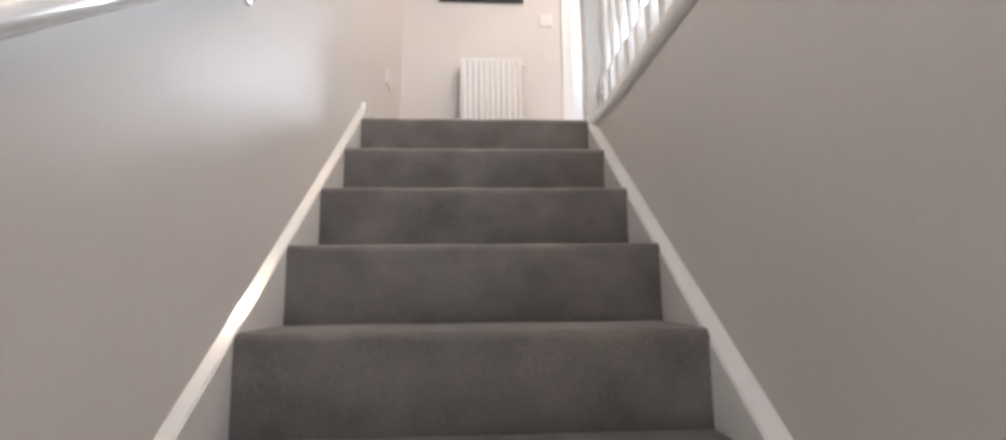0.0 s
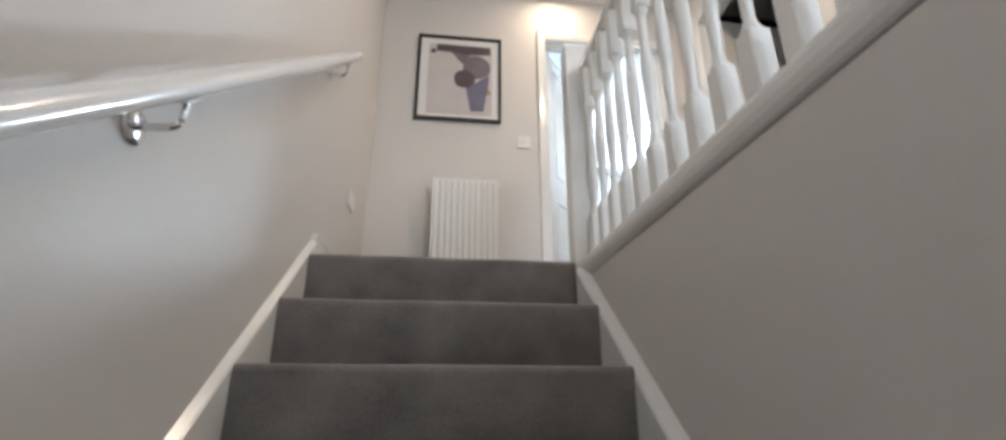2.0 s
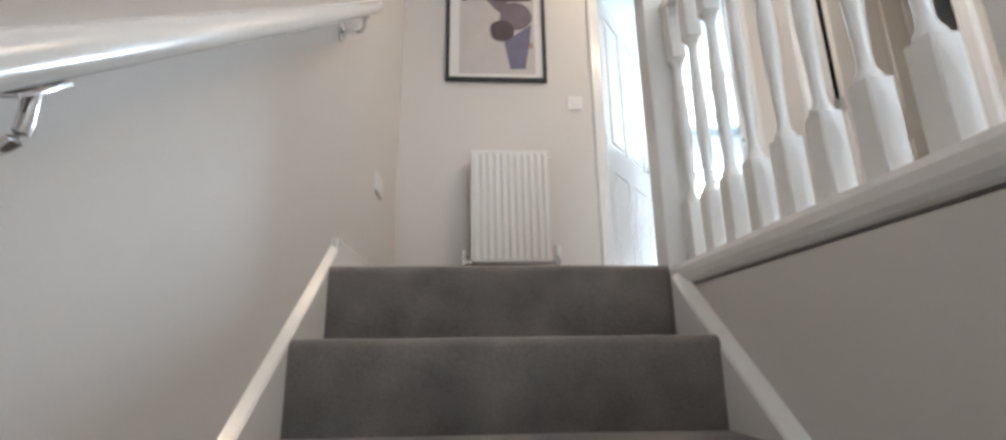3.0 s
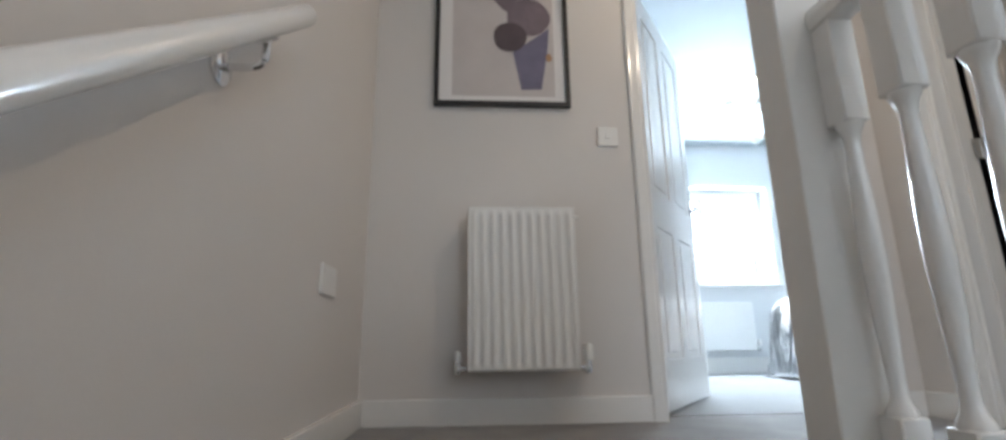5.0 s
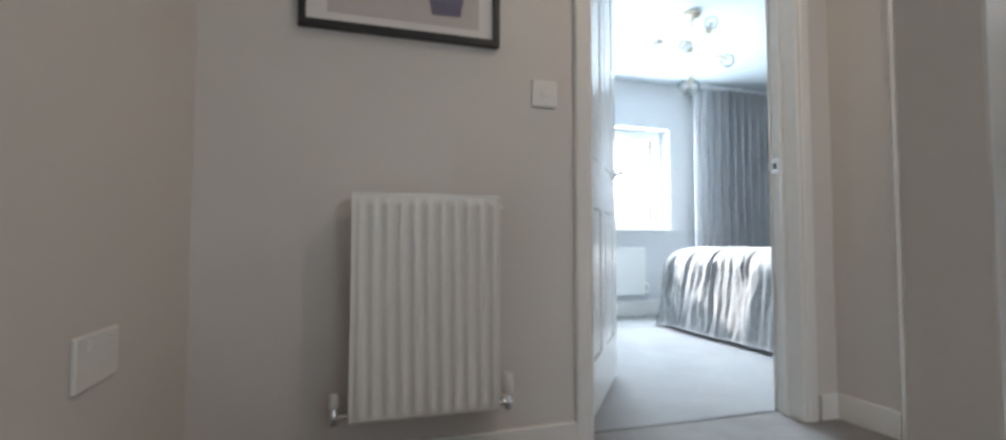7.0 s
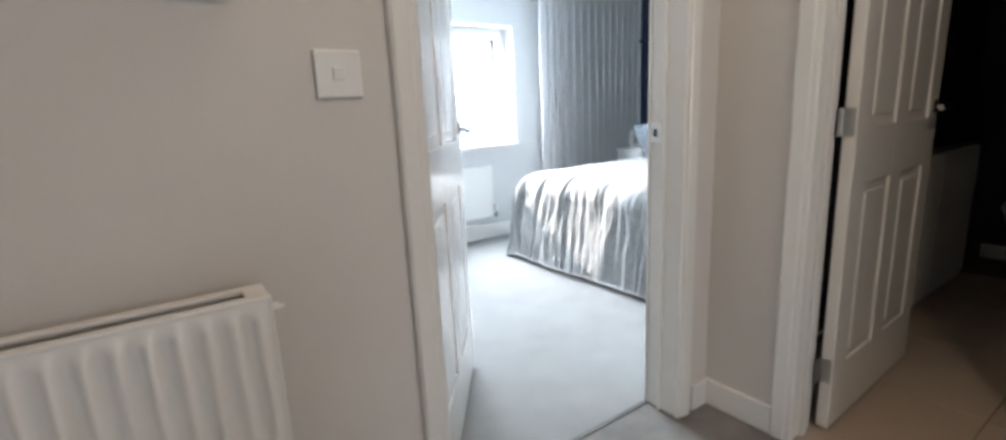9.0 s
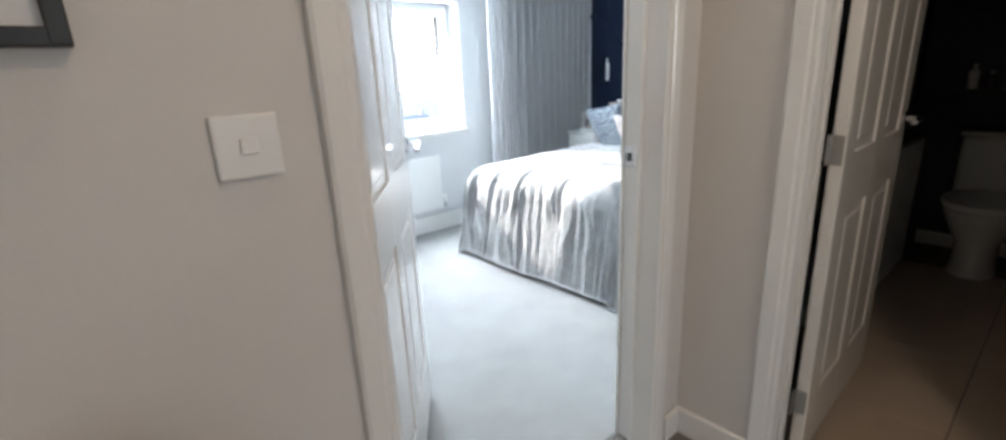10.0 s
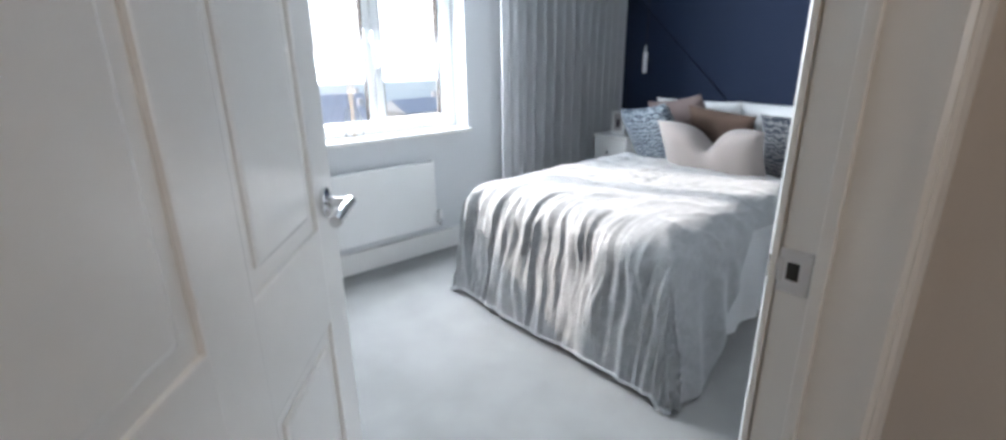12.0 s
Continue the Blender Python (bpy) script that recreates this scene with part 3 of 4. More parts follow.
held("front_panel", radiator_panel(0.405, 0.805, 1.053, 0.195, 0.796, 11), ENAMEL, rad, "fluted white steel front", True)
held("back_panel", box(0.407, 0.803, 1.125, 1.137, 0.197, 0.794, 0.004), ENAMEL, rad)
for x in (0.402, 0.801):
    held("side_panel", box(x, x + 0.006, 1.052, 1.138, 0.2, 0.797, 0.002), ENAMEL, rad)
grille = bmesh.new()
box(0.408, 0.802, 1.055, 1.076, 0.79, 0.798, 0.002, bm=grille)
box(0.408, 0.802, 1.115, 1.136, 0.79, 0.798, 0.002, bm=grille)
for x in (0.408, 0.772):
    box(x, x + 0.03, 1.074, 1.117, 0.7902, 0.7978, 0.002, bm=grille)
held("top_grille", grille, ENAMEL, rad)
held("convector", box(0.415, 0.795, 1.069, 1.121, 0.22, 0.70), STEEL, rad)
held("bleed_plug", lathe([(0, 0), (0.009, 0), (0.009, 0.014), (0.004, 0.015), (0.004, 0.022), (0, 0.022)], 12, Matrix.Translation((0.807, 1.09, 0.765)) @ Matrix.Rotation(radians(90), 4, "Y"), False), PLASTIC, rad, "", True)
for x in (0.47, 0.74):
    held("wall_bracket", box(x - 0.015, x + 0.015, 1.137, YE, 0.3, 0.7, 0.002), STEEL, rad)
for x, trv in ((0.365, False), (0.845, True)):
    before = set(rad.children)
    valve(rad, x, 1.1, 0.205, trv)
    for o in set(rad.children) - before:
        o.matrix_basis = Matrix.Translation(-Vector(rad.matrix_basis.translation))

frame_p = thing("picture_frame", "black framed abstract print in plum and slate on a white mount", "picture", at=(0.544, YE, 1.274))
PX0, PX1, PZ0, PZ1 = 0.251, 0.837, 1.274, 1.957
fr = bmesh.new()
fw = 0.02
box(PX0, PX1, YE - 0.028, YE - 0.002, PZ0, PZ0 + fw, 0.002, bm=fr)
box(PX0, PX1, YE - 0.028, YE - 0.002, PZ1 - fw, PZ1, 0.002, bm=fr)
box(PX0, PX0 + fw, YE - 0.0284, YE - 0.0024, PZ0 + 0.002, PZ1 - 0.002, 0.002, bm=fr)
box(PX1 - fw, PX1, YE - 0.0284, YE - 0.0024, PZ0 + 0.002, PZ1 - 0.002, 0.002, bm=fr)
held("frame", fr, BLACK, frame_p, "slim black frame")
held("mount", box(PX0 + fw, PX1 - fw, YE - 0.014, YE - 0.002, PZ0 + fw, PZ1 - fw), CARD, frame_p, "white card mount")


def flat(outline, lift):
    bm = bmesh.new()
    w, h = PX1 - PX0, PZ1 - PZ0
    f = bm.faces.new([bm.verts.new((PX0 + u * w, YE - 0.014 - lift, PZ1 - v * h)) for u, v in outline])
    ext = bmesh.ops.extrude_face_region(bm, geom=[f])
    for v in ext["geom"]:
        if isinstance(v, bmesh.types.BMVert):
            v.co.y -= 0.0005
    return bm


def blob(cu, cv, ru, rv, n=28, wob=0.04, seed=0.0):
    return [(cu + ru * (1 + wob * math.sin(3 * a + seed)) * math.cos(a), cv + rv * (1 + wob * math.sin(2 * a + seed)) * math.sin(a)) for a in [2 * math.pi * k / n for k in range(n)]]


held("print", flat([(0.13, 0.10), (0.89, 0.10), (0.89, 0.93), (0.13, 0.93)], 0.0002), PRINT, frame_p, "pale grey print")
held("print_shape", flat([(0.22, 0.10), (0.86, 0.105), (0.87, 0.2), (0.60, 0.215), (0.40, 0.195), (0.22, 0.185)], 0.0012), PLUM, frame_p)
held("print_shape", flat([(0.40, 0.195), (0.62, 0.21), (0.60, 0.36), (0.50, 0.30)], 0.0010), MAUVE, frame_p)
held("print_shape", flat(blob(0.70, 0.36, 0.165, 0.145, seed=1.0), 0.0018), MAUVE, frame_p)
held("print_shape", flat(blob(0.56, 0.51, 0.125, 0.11, seed=2.0), 0.0024), PLUM, frame_p)
held("print_shape", flat([(0.58, 0.62), (0.86, 0.44), (0.84, 0.62), (0.79, 0.88), (0.64, 0.885)], 0.0014), SLATE, frame_p)
held("print_shape", flat(blob(0.85, 0.655, 0.022, 0.03, seed=0.5), 0.0020), OCHRE, frame_p)
held("print_shape", flat(blob(0.18, 0.19, 0.03, 0.028, seed=0.2), 0.0020), PLUM, frame_p)
held("glazing_bead", box(PX0 + fw, PX1 - fw, YE - 0.018, YE - 0.0165, PZ0 + fw, PZ0 + fw + 0.002), CARD, frame_p)

switch = thing("light_switch", "square white plastic light switch beside the bedroom door", "switch", at=(1.0, YE, 1.146))
held("plate", box(0.95, 1.036, YE - 0.009, YE, 1.103, 1.189, 0.004), PLASTIC, switch)
held("rocker", box(0.982, 1.004, YE - 0.0125, YE - 0.008, 1.135, 1.157, 0.002), PLASTIC, switch)
socket = thing("wall_socket", "white plastic double socket low on the stair wall", "socket", at=(0, 0.685, 0.474))
held("plate", box(0, 0.009, 0.612, 0.758, 0.431, 0.517, 0.004), PLASTIC, socket)
for y in (0.648, 0.722):
    held("rocker", box(0.0085, 0.0125, y - 0.006, y + 0.006, 0.492, 0.508, 0.0015), PLASTIC, socket)

# the second fixture is unseen, added to go with the fill lamp
for sx, sy in ((1.25, 0.97), (1.62, -0.25)):
    spot = thing("ceiling_downlight", "small recessed downlight with a chrome rim, lit warm; second one added as fill", "ceiling light", "landing downlights", at=(sx, sy, HL))
    held("rim", lathe([(0.030, -0.001), (0.044, -0.001), (0.046, -0.004), (0.042, -0.008), (0.032, -0.006)], 28, Matrix.Translation((sx, sy, HL)), False), CHROME, spot, "chrome rim", True)
    held("lens", lathe([(0, -0.002), (0.031, -0.002), (0.031, -0.0045), (0, -0.0048)], 24, Matrix.Translation((sx, sy, HL)), False), LAMP, spot, "glowing warm lens")

# ---- window ----
window = thing("window_1", "white plastic double casement window with a deep sill", "window", kind="structure")
FY0, FY1 = YF + 0.14, YF + 0.21
wf = bmesh.new()
box(WX0, WX1, FY0, FY1, WZ0, WZ0 + 0.055, 0.004, bm=wf)
box(WX0, WX1, FY0, FY1, WZ1 - 0.055, WZ1, 0.004, bm=wf)
box(WX0, WX0 + 0.05, FY0 + 0.001, FY1 - 0.001, WZ0, WZ1, 0.004, bm=wf)
box(WX1 - 0.05, WX1, FY0 + 0.001, FY1 - 0.001, WZ0, WZ1, 0.004, bm=wf)
box(2.71, 2.764, FY0 + 0.001, FY1 - 0.001, WZ0 + 0.05, WZ1 - 0.05, 0.004, bm=wf)
part("window_frame", wf, UPVC, window, "white plastic outer frame")


def sash(x0, x1, w):
    z0, z1 = WZ0 + 0.055, WZ1 - 0.045
    s = bmesh.new()
    box(x0, x1, FY0 - 0.018, FY1 - 0.02, z0, z0 + w, 0.005, bm=s)
    box(x0, x1, FY0 - 0.018, FY1 - 0.02, z1 - w, z1, 0.005, bm=s)
    box(x0, x0 + w, FY0 - 0.017, FY1 - 0.021, z0 + 0.002, z1 - 0.002, 0.005, bm=s)
    box(x1 - w, x1, FY0 - 0.017, FY1 - 0.021, z0 + 0.002, z1 - 0.002, 0.005, bm=s)
    sh = part("sash", s, UPVC, window, "white plastic sash")
    g = bmesh.new()
    for a, b in ((x0 + w, x0 + w + 0.007), (x1 - w - 0.007, x1 - w)):
        box(a, b, FY0 - 0.012, FY0 + 0.03, z0 + w, z1 - w, bm=g)
    part("gasket", g, GASKET, sh)
    pane = part("pane", box(x0 + w, x1 - w, FY0 + 0.012, FY0 + 0.016, z0 + w, z1 - w), GLASS, sh, "clear glass pane")
    pane.visible_shadow = False
    return sh


sash(WX0 + 0.035, 2.733, 0.044)
s2 = sash(2.741, WX1 - 0.06, 0.05)
hnd = box(2.757, 2.777, FY0 - 0.035, FY0 - 0.016, 1.18, 1.24, 0.004)
box(2.759, 2.775, FY0 - 0.048, FY0 - 0.034, 1.2, 1.33, 0.005, bm=hnd)
part("window_handle", hnd, UPVC, s2, "white casement handle")
part("window_sill", box(WX0 - 0.03, WX1 + 0.012, YF - 0.045, FY0 + 0.002, WZ0 - 0.005, WZ0 + 0.02, 0.006), GLOSS, window, "white gloss window board")

rear_w = thing("window_2", "white framed landing window behind the stairs", "window", kind="structure")
rf = bmesh.new()
for x0, x1, z0, z1 in ((1.2, 2.04, 0.88, 0.93), (1.2, 2.04, 1.77, 1.82), (1.2, 1.25, 0.93, 1.77), (1.99, 2.04, 0.93, 1.77)):
    box(x0, x1, -3.28, -3.22, z0, z1, 0.004, bm=rf)
part("window_frame", rf, UPVC, rear_w)
pn = part("pane", box(1.25, 1.99, -3.252, -3.248, 0.93, 1.77), GLASS, rear_w)
pn.visible_shadow = False
# unseen front door, added as a source for the stair-foot fill
front = thing("door_3", "unseen glazed white front door added at the stair foot for fill light", "door", kind="structure")
ff = bmesh.new()
for x0, x1, z0, z1 in ((0.2, 0.9, GROUND + 0.6, GROUND + 0.66), (0.2, 0.9, -0.71, -0.65), (0.2, 0.26, GROUND + 0.66, -0.71), (0.84, 0.9, GROUND + 0.66, -0.71)):
    box(x0, x1, -4.68, -4.62, z0, z1, 0.004, bm=ff)
part("door_frame", ff, UPVC, front)
pn = part("pane", box(0.26, 0.84, -4.652, -4.648, GROUND + 0.66, -0.71), GLASS, front)
pn.visible_shadow = False

# ---- bedroom things ----
rad2 = thing("radiator", "flat white panel radiator under the bedroom window", "radiator", at=(2.47, 3.77, 0.0))
held("front_panel", box(1.932, 2.984, 3.722, 3.734, 0.196, 0.626, 0.005), ENAMEL, rad2, "flat white steel front")
held("back_panel", box(1.937, 2.979, 3.762, 3.774, 0.2, 0.62, 0.004), ENAMEL, rad2)
for x in (1.929, 2.98):
    held("side_panel", box(x, x + 0.006, 3.723, 3.775, 0.2, 0.624, 0.002), ENAMEL, rad2)
held("top_grille", box(1.937, 2.979, 3.735, 3.762, 0.608, 0.614, 0.001), ENAMEL, rad2)
for x in (2.12, 2.82):
    held("wall_bracket", box(x - 0.015, x + 0.015, 3.774, YF, 0.28, 0.56, 0.002), STEEL, rad2)
before = set(rad2.children)
valve(rad2, 3.022, 3.75, 0.21, True)
for o in set(rad2.children) - before:
    o.matrix_basis = Matrix.Translation(-Vector(rad2.matrix_basis.translation))


def curtain_point(u, v):
    """u along the track, v from hem to heading."""
    x = 3.50 + 1.19 * u
    ease = min(1, max(0, (u - 0.08) / 0.25))
    amp = (0.008 + 0.050 * ease) * (0.8 + 0.2 * v)
    ph = 2 * math.pi * (14.5 * u + 0.25 * math.sin(7 * u) + 0.06 * math.sin(3 * v + 9 * u))
    d = math.sin(ph) + 0.28 * math.sin(2 * ph + 1 + v)
    wob = 0.012 * noise.noise(Vector((u * 9, v * 2.2, 3)))
    return (x + 0.008 * math.cos(ph) * ease, 3.645 - amp * d - wob, 0.015 + 2.12 * v)


curtain = thing("curtain", "full-length grey curtain hanging in deep folds beside the window", "curtain", at=(4.1, 3.65, 0.0))
cb = grid(340, 24, curtain_point)
bmesh.ops.solidify(cb, geom=cb.faces[:], thickness=0.004)
held("cloth", cb, CURTAIN, curtain, "", True)
held("leading_edge", tube([(3.497, 3.66, 0.02), (3.496, 3.655, 0.8), (3.497, 3.66, 1.5), (3.498, 3.655, 2.13)], 0.007, 8), CURTAIN, curtain, "", True)
held("track", box(3.46, XN, 3.62, 3.665, 2.14, 2.167, 0.004), UPVC, curtain, "white ceiling track")
for i in range(4):
    held("track_bracket", box(3.6 + 0.4 * i, 3.63 + 0.4 * i, 3.63, 3.655, 2.165, HB, 0.001), UPVC, curtain)

BX0, BX1, BY0, BY1, BZ = 2.80, 4.88, 1.95, 3.15, 0.565
bed = thing("bed", "double bed made up with white linen against the navy wall", "bed", at=(3.9, 2.58, 0.0))
held("divan_base", box(BX0 + 0.08, BX1, BY0 + 0.06, BY1 - 0.06, 0.05, 0.33, 0.03, seg=3), CURTAIN, bed, "grey upholstered divan base")
for x in (BX0 + 0.15, BX1 - 0.15):
    for y in (BY0 + 0.15, BY1 - 0.15):
        held("foot", lathe([(0, 0), (0.025, 0), (0.022, 0.055), (0, 0.055)], 12, Matrix.Translation((x, y, 0)), False), BLACK, bed)
held("mattress", box(BX0 + 0.10, BX1, BY0 + 0.05, BY1 - 0.06, 0.33, 0.52, 0.07, seg=4), LINEN, bed, "white mattress", True)


def fold(c, r, flare):
    """How far out and down a cloth has gone after the length c past an edge's start."""
    if c <= 0:
        return 0.0, 0.0, 0.0
    q = r * math.pi / 2
    if c < q:
        return r * math.sin(c / r), r * (1 - math.cos(c / r)), 0.0
    return r + flare * (c - q), r + (c - q), c - q


def drape(s, t, r, top, flare, amp, lift, seed):
    """A cloth over the bed. s: length towards the foot from x = 3.0 + ...; t: across, from the bed's middle."""
    xs = BX0 + r + lift
    yn, yf = BY0 + r - lift, BY1 - r + lift
    ym = (yn + yf) / 2
    half_w = (yf - yn) / 2
    a = s
    ox, dx, hx = fold(a, r, flare)
    side = 1 if t > 0 else -1
    oy, dy, hy = fold(abs(t) - half_w, r, flare)
    x = xs - ox if a > 0 else xs - a
    y = ym + side * (min(abs(t), half_w) + oy)
    down = max(dx, dy) if min(dx, dy) < 1e-6 else (dx ** 3 + dy ** 3) ** (1 / 3)
    z = top + lift - down
    meander = t + 0.05 * noise.noise(Vector((s * 1.7, t * 2.0, seed))) + 0.10 * s * noise.noise(Vector((t * 1.3, seed, 1)))
    f = 1.9 * noise.noise(Vector((meander * 13, seed, 1.3 * s))) + 1.3 * noise.noise(Vector((meander * 29, seed + 3, 1.8 * s)))
    f += 0.8 * (1 - 2 * abs(noise.noise(Vector((meander * 16, seed + 6, 0.9 * s))))) - 0.4
    f *= 0.8 + 0.7 * noise.noise(Vector((t * 3, s * 1.8, seed)))
    if seed > 5:
        f *= 0.5 + 0.5 / (1 + math.exp(-7 * (t + 0.22)))
    phi = min(math.pi / 2, max(0, a / r))
    ramp = min(1, max(0, (s + 0.55) / 0.85)) ** 1.2
    if hx >= hy:
        x -= amp * ramp * (0.5 + f) * math.sin(phi)
        z += amp * 0.8 * ramp * (0.3 + f) * math.cos(phi) * (1 if dy < 1e-6 else 0.3)
    if dy > 1e-6 and hy > hx:
        k = min(1, hy / 0.25)
        g = math.sin(2 * math.pi * (s / 0.17 + 0.5 * noise.noise(Vector((s * 4, seed, 7)))))
        y += side * amp * k * (0.7 + g)
    if seed > 5:
        w = Vector((s * 3.2 + 0.6 * t, t * 5.0 - 1.2 * s, seed))
        soft = noise.noise(w) + 0.6 * noise.noise(w * 2.3)
        warp = 0.05 * noise.noise(Vector((s * 5, t * 5, seed + 1)))
        fine = 1.35 - 2.6 * abs(noise.noise(Vector((s * 1.5 + 1.2 * t, (t + warp) * 15, seed + 4))))
        fine += 0.7 * (1 - 2.2 * abs(noise.noise(Vector((s * 3 - 2 * t, (t + warp) * 27, seed + 8)))))
        flat_k = 1 - 0.6 * ramp
        fine *= (0.4 + 0.6 * math.sin(phi)) * (0.75 + 0.9 * noise.noise(Vector((t * 2.6, s * 2.4, seed + 12))))
        crease = 1 - 5 * abs(noise.noise(Vector((s * 5.5 - 2.5 * t, t * 3.2 + 1.5 * s, seed + 15))))
        z += 0.007 * max(0, crease) * math.cos(phi)
        z += (0.010 * soft * flat_k + 0.0085 * fine) * math.cos(phi)
        x -= (0.007 * soft + 0.010 * fine) * math.sin(phi)
        y += 0.004 * noise.noise(w * 3 + Vector((9, 0, 0)))
    else:
        z += 0.008 * noise.noise(Vector((s * 3, t * 4, seed)))
    return Vector((x, y, max(z, 0.012)))


def duvet_point(u, v):
    s = -1.72 + u * 1.66
    t = -1.06 + 2.12 * v
    t = max(-1.02, min(1.02, t))
    return drape(s, t, 0.09, BZ - 0.02, 0.03, 0.012, 0.0, 3.0)


du = grid(90, 110, duvet_point)
bmesh.ops.solidify(du, geom=du.faces[:], thickness=0.012)
duvet = put("duvet", du, LINEN, None, "plain white duvet spread over the bed", True, "", "duvet")


def throw_point(u, v):
    q = 0.15 * math.pi / 2
    reach = q + 0.435
    s = -1.06 + u * (1.06 + reach)
    half_w = (BY1 - BY0) / 2 - 0.12
    near = half_w + q + 0.50
    cut = half_w + q + 0.50 - max(0, (-s - 0.03) * 1.35)
    cut = max(cut, half_w + q * 0.75 + 0.03 * noise.noise(Vector((s * 4, 2, 5))))
    t0 = -min(near, cut)
    t1 = half_w + q + 0.46
    t = t0 + (t1 - t0) * v
    return drape(s, t, 0.15, BZ + 0.03, 0.14, 0.0125, 0.03, 11.0)


th = grid(270, 360, throw_point)
bmesh.ops.solidify(th, geom=th.faces[:], thickness=0.006)
throw = put("throw", th, VELVET, None, "large crumpled grey velvet throw draped over the bed foot", True, "", "throw")

part("hem", tube([throw_point(1.0, k / 160) for k in range(161)], 0.006, 6), VELVET, throw, "stitched velvet hem", True)


def cushion(name, w, h, d, material, centre, lean, turn, label, notch=0.0, roll=0.0, group="cushions on the bed"):
    def f(sgn):
        def g(u, v):
            a, b = 2 * u - 1, 2 * v - 1
            pinch = 1 - 0.07 * (1 - b * b) * abs(a) ** 3
            x = w / 2 * a * pinch
            z = h / 2 * b * (1 - 0.07 * (1 - a * a) * abs(b) ** 3)
            puff = ((1 - a ** 4) * (1 - b ** 4)) ** 0.55
            if notch:
                z -= notch * math.exp(-(abs(a) / 0.24) ** 1.5) * max(0, b + 0.2) ** 1.5 * 0.75
                puff *= 1 - 0.5 * math.exp(-((abs(a) - 0.05) / 0.12) ** 2) * max(0, b)
            wr = 0.006 * noise.noise(Vector((a * 2.2 + w * 7, b * 2.2, sgn + h * 5)))
            return (x, sgn * (d / 2 * puff + wr * puff), z)
        return g
    bm = grid(26, 26, f(1))
    join(bm, grid(26, 26, f(-1)))
    bmesh.ops.remove_doubles(bm, verts=bm.verts, dist=0.0008)
    ob = put(name, bm, material, None, label, True, "", "cushion", group)
    ob.matrix_basis = Matrix.Translation(centre) @ Matrix.Rotation(radians(turn), 4, "Z") @ Matrix.Rotation(radians(lean), 4, "X") @ Matrix.Rotation(radians(roll), 4, "Y")
    return ob


# faces look towards -x, the bed foot: turn of -90 puts a cushion's width along y
cushion("pillow", 0.62, 0.44, 0.17, LINEN, (4.66, 2.92, 0.735), -18, 90, "plump white pillow leaning on the navy wall", group="pillows")
cushion("pillow", 0.62, 0.44, 0.17, LINEN, (4.70, 2.34, 0.735), -18, 90, "plump white pillow leaning on the navy wall", group="pillows")
cushion("cushion", 0.46, 0.46, 0.14, ROSE, (4.42, 2.90, 0.755), -20, 82, "dusky rose fabric cushion behind the striped one", roll=10)
cushion("cushion", 0.42, 0.40, 0.13, BROWN, (4.36, 2.60, 0.735), -22, 90, "brown suede cushion behind the pale one", roll=-6)
cushion("cushion", 0.46, 0.46, 0.14, BROWN, (4.46, 2.0, 0.80), -18, 92, "brown suede cushion at the bed edge")
cushion("cushion", 0.46, 0.46, 0.14, STRIPE, (4.15, 2.93, 0.725), -24, 76, "blue and white striped woven cushion", roll=10)
cushion("cushion", 0.46, 0.46, 0.14, STRIPE2, (4.24, 2.06, 0.72), -22, 95, "grey blue and white striped woven cushion")
cushion("cushion", 0.62, 0.40, 0.15, BLUSH, (3.99, 2.45, 0.70), -26, 88, "pale blush linen cushion with a pinched top", notch=0.13)

table = thing("bedside_table", "small white bedside table with one drawer", "bedside table", at=(4.59, 3.52, 0.0))
held("body", box(4.39, 4.79, 3.32, 3.62, 0.30, 0.64, 0.004), GLOSS, table)
held("top", box(4.375, 4.795, 3.308, 3.632, 0.64, 0.665, 0.004), GLOSS, table)
dr = held("drawer", box(4.375, 4.391, 3.335, 3.605, 0.45, 0.625, 0.003), GLOSS, table, "white drawer front")
kn = lathe([(0, 0), (0.006, 0), (0.006, 0.012), (0.013, 0.016), (0.012, 0.024), (0, 0.025)], 14, Matrix.Translation((4.376 - 4.59, -0.05, 0.54)) @ Matrix.Rotation(radians(-90), 4, "Y"), False)
part("knob", kn, CHROME, dr, "", True)
for x in (4.41, 4.77):
    for y in (3.34, 3.60):
        held("leg", sweep([(x - 0.015, y - 0.015), (x + 0.015, y - 0.015), (x + 0.015, y + 0.015), (x - 0.015, y + 0.015)], "z", 0, 0.3), GLOSS, table)
photo = thing("photo_frame", "small white photo frame standing on the bedside table", "photo frame", at=(4.50, 3.49, 0.665))
pf = bmesh.new()
for y0, y1, z0, z1 in ((-0.06, 0.06, 0, 0.02), (-0.06, 0.06, 0.145, 0.165), (-0.06, -0.04, 0.02, 0.145), (0.04, 0.06, 0.02, 0.145)):
    box(-0.012, 0.006, y0, y1, z0, z1, 0.002, bm=pf)
part("frame", pf, PLASTIC, photo)
part("picture", box(-0.006, 0.004, -0.041, 0.041, 0.019, 0.146), PRINT, photo, "grey print")
part("picture_shape", box(-0.0068, -0.005, -0.016, 0.016, 0.045, 0.11, 0.0003), PLUM, photo)
part("strut", box(0.005, 0.05, -0.012, 0.012, 0.0, 0.006), PLASTIC, photo)

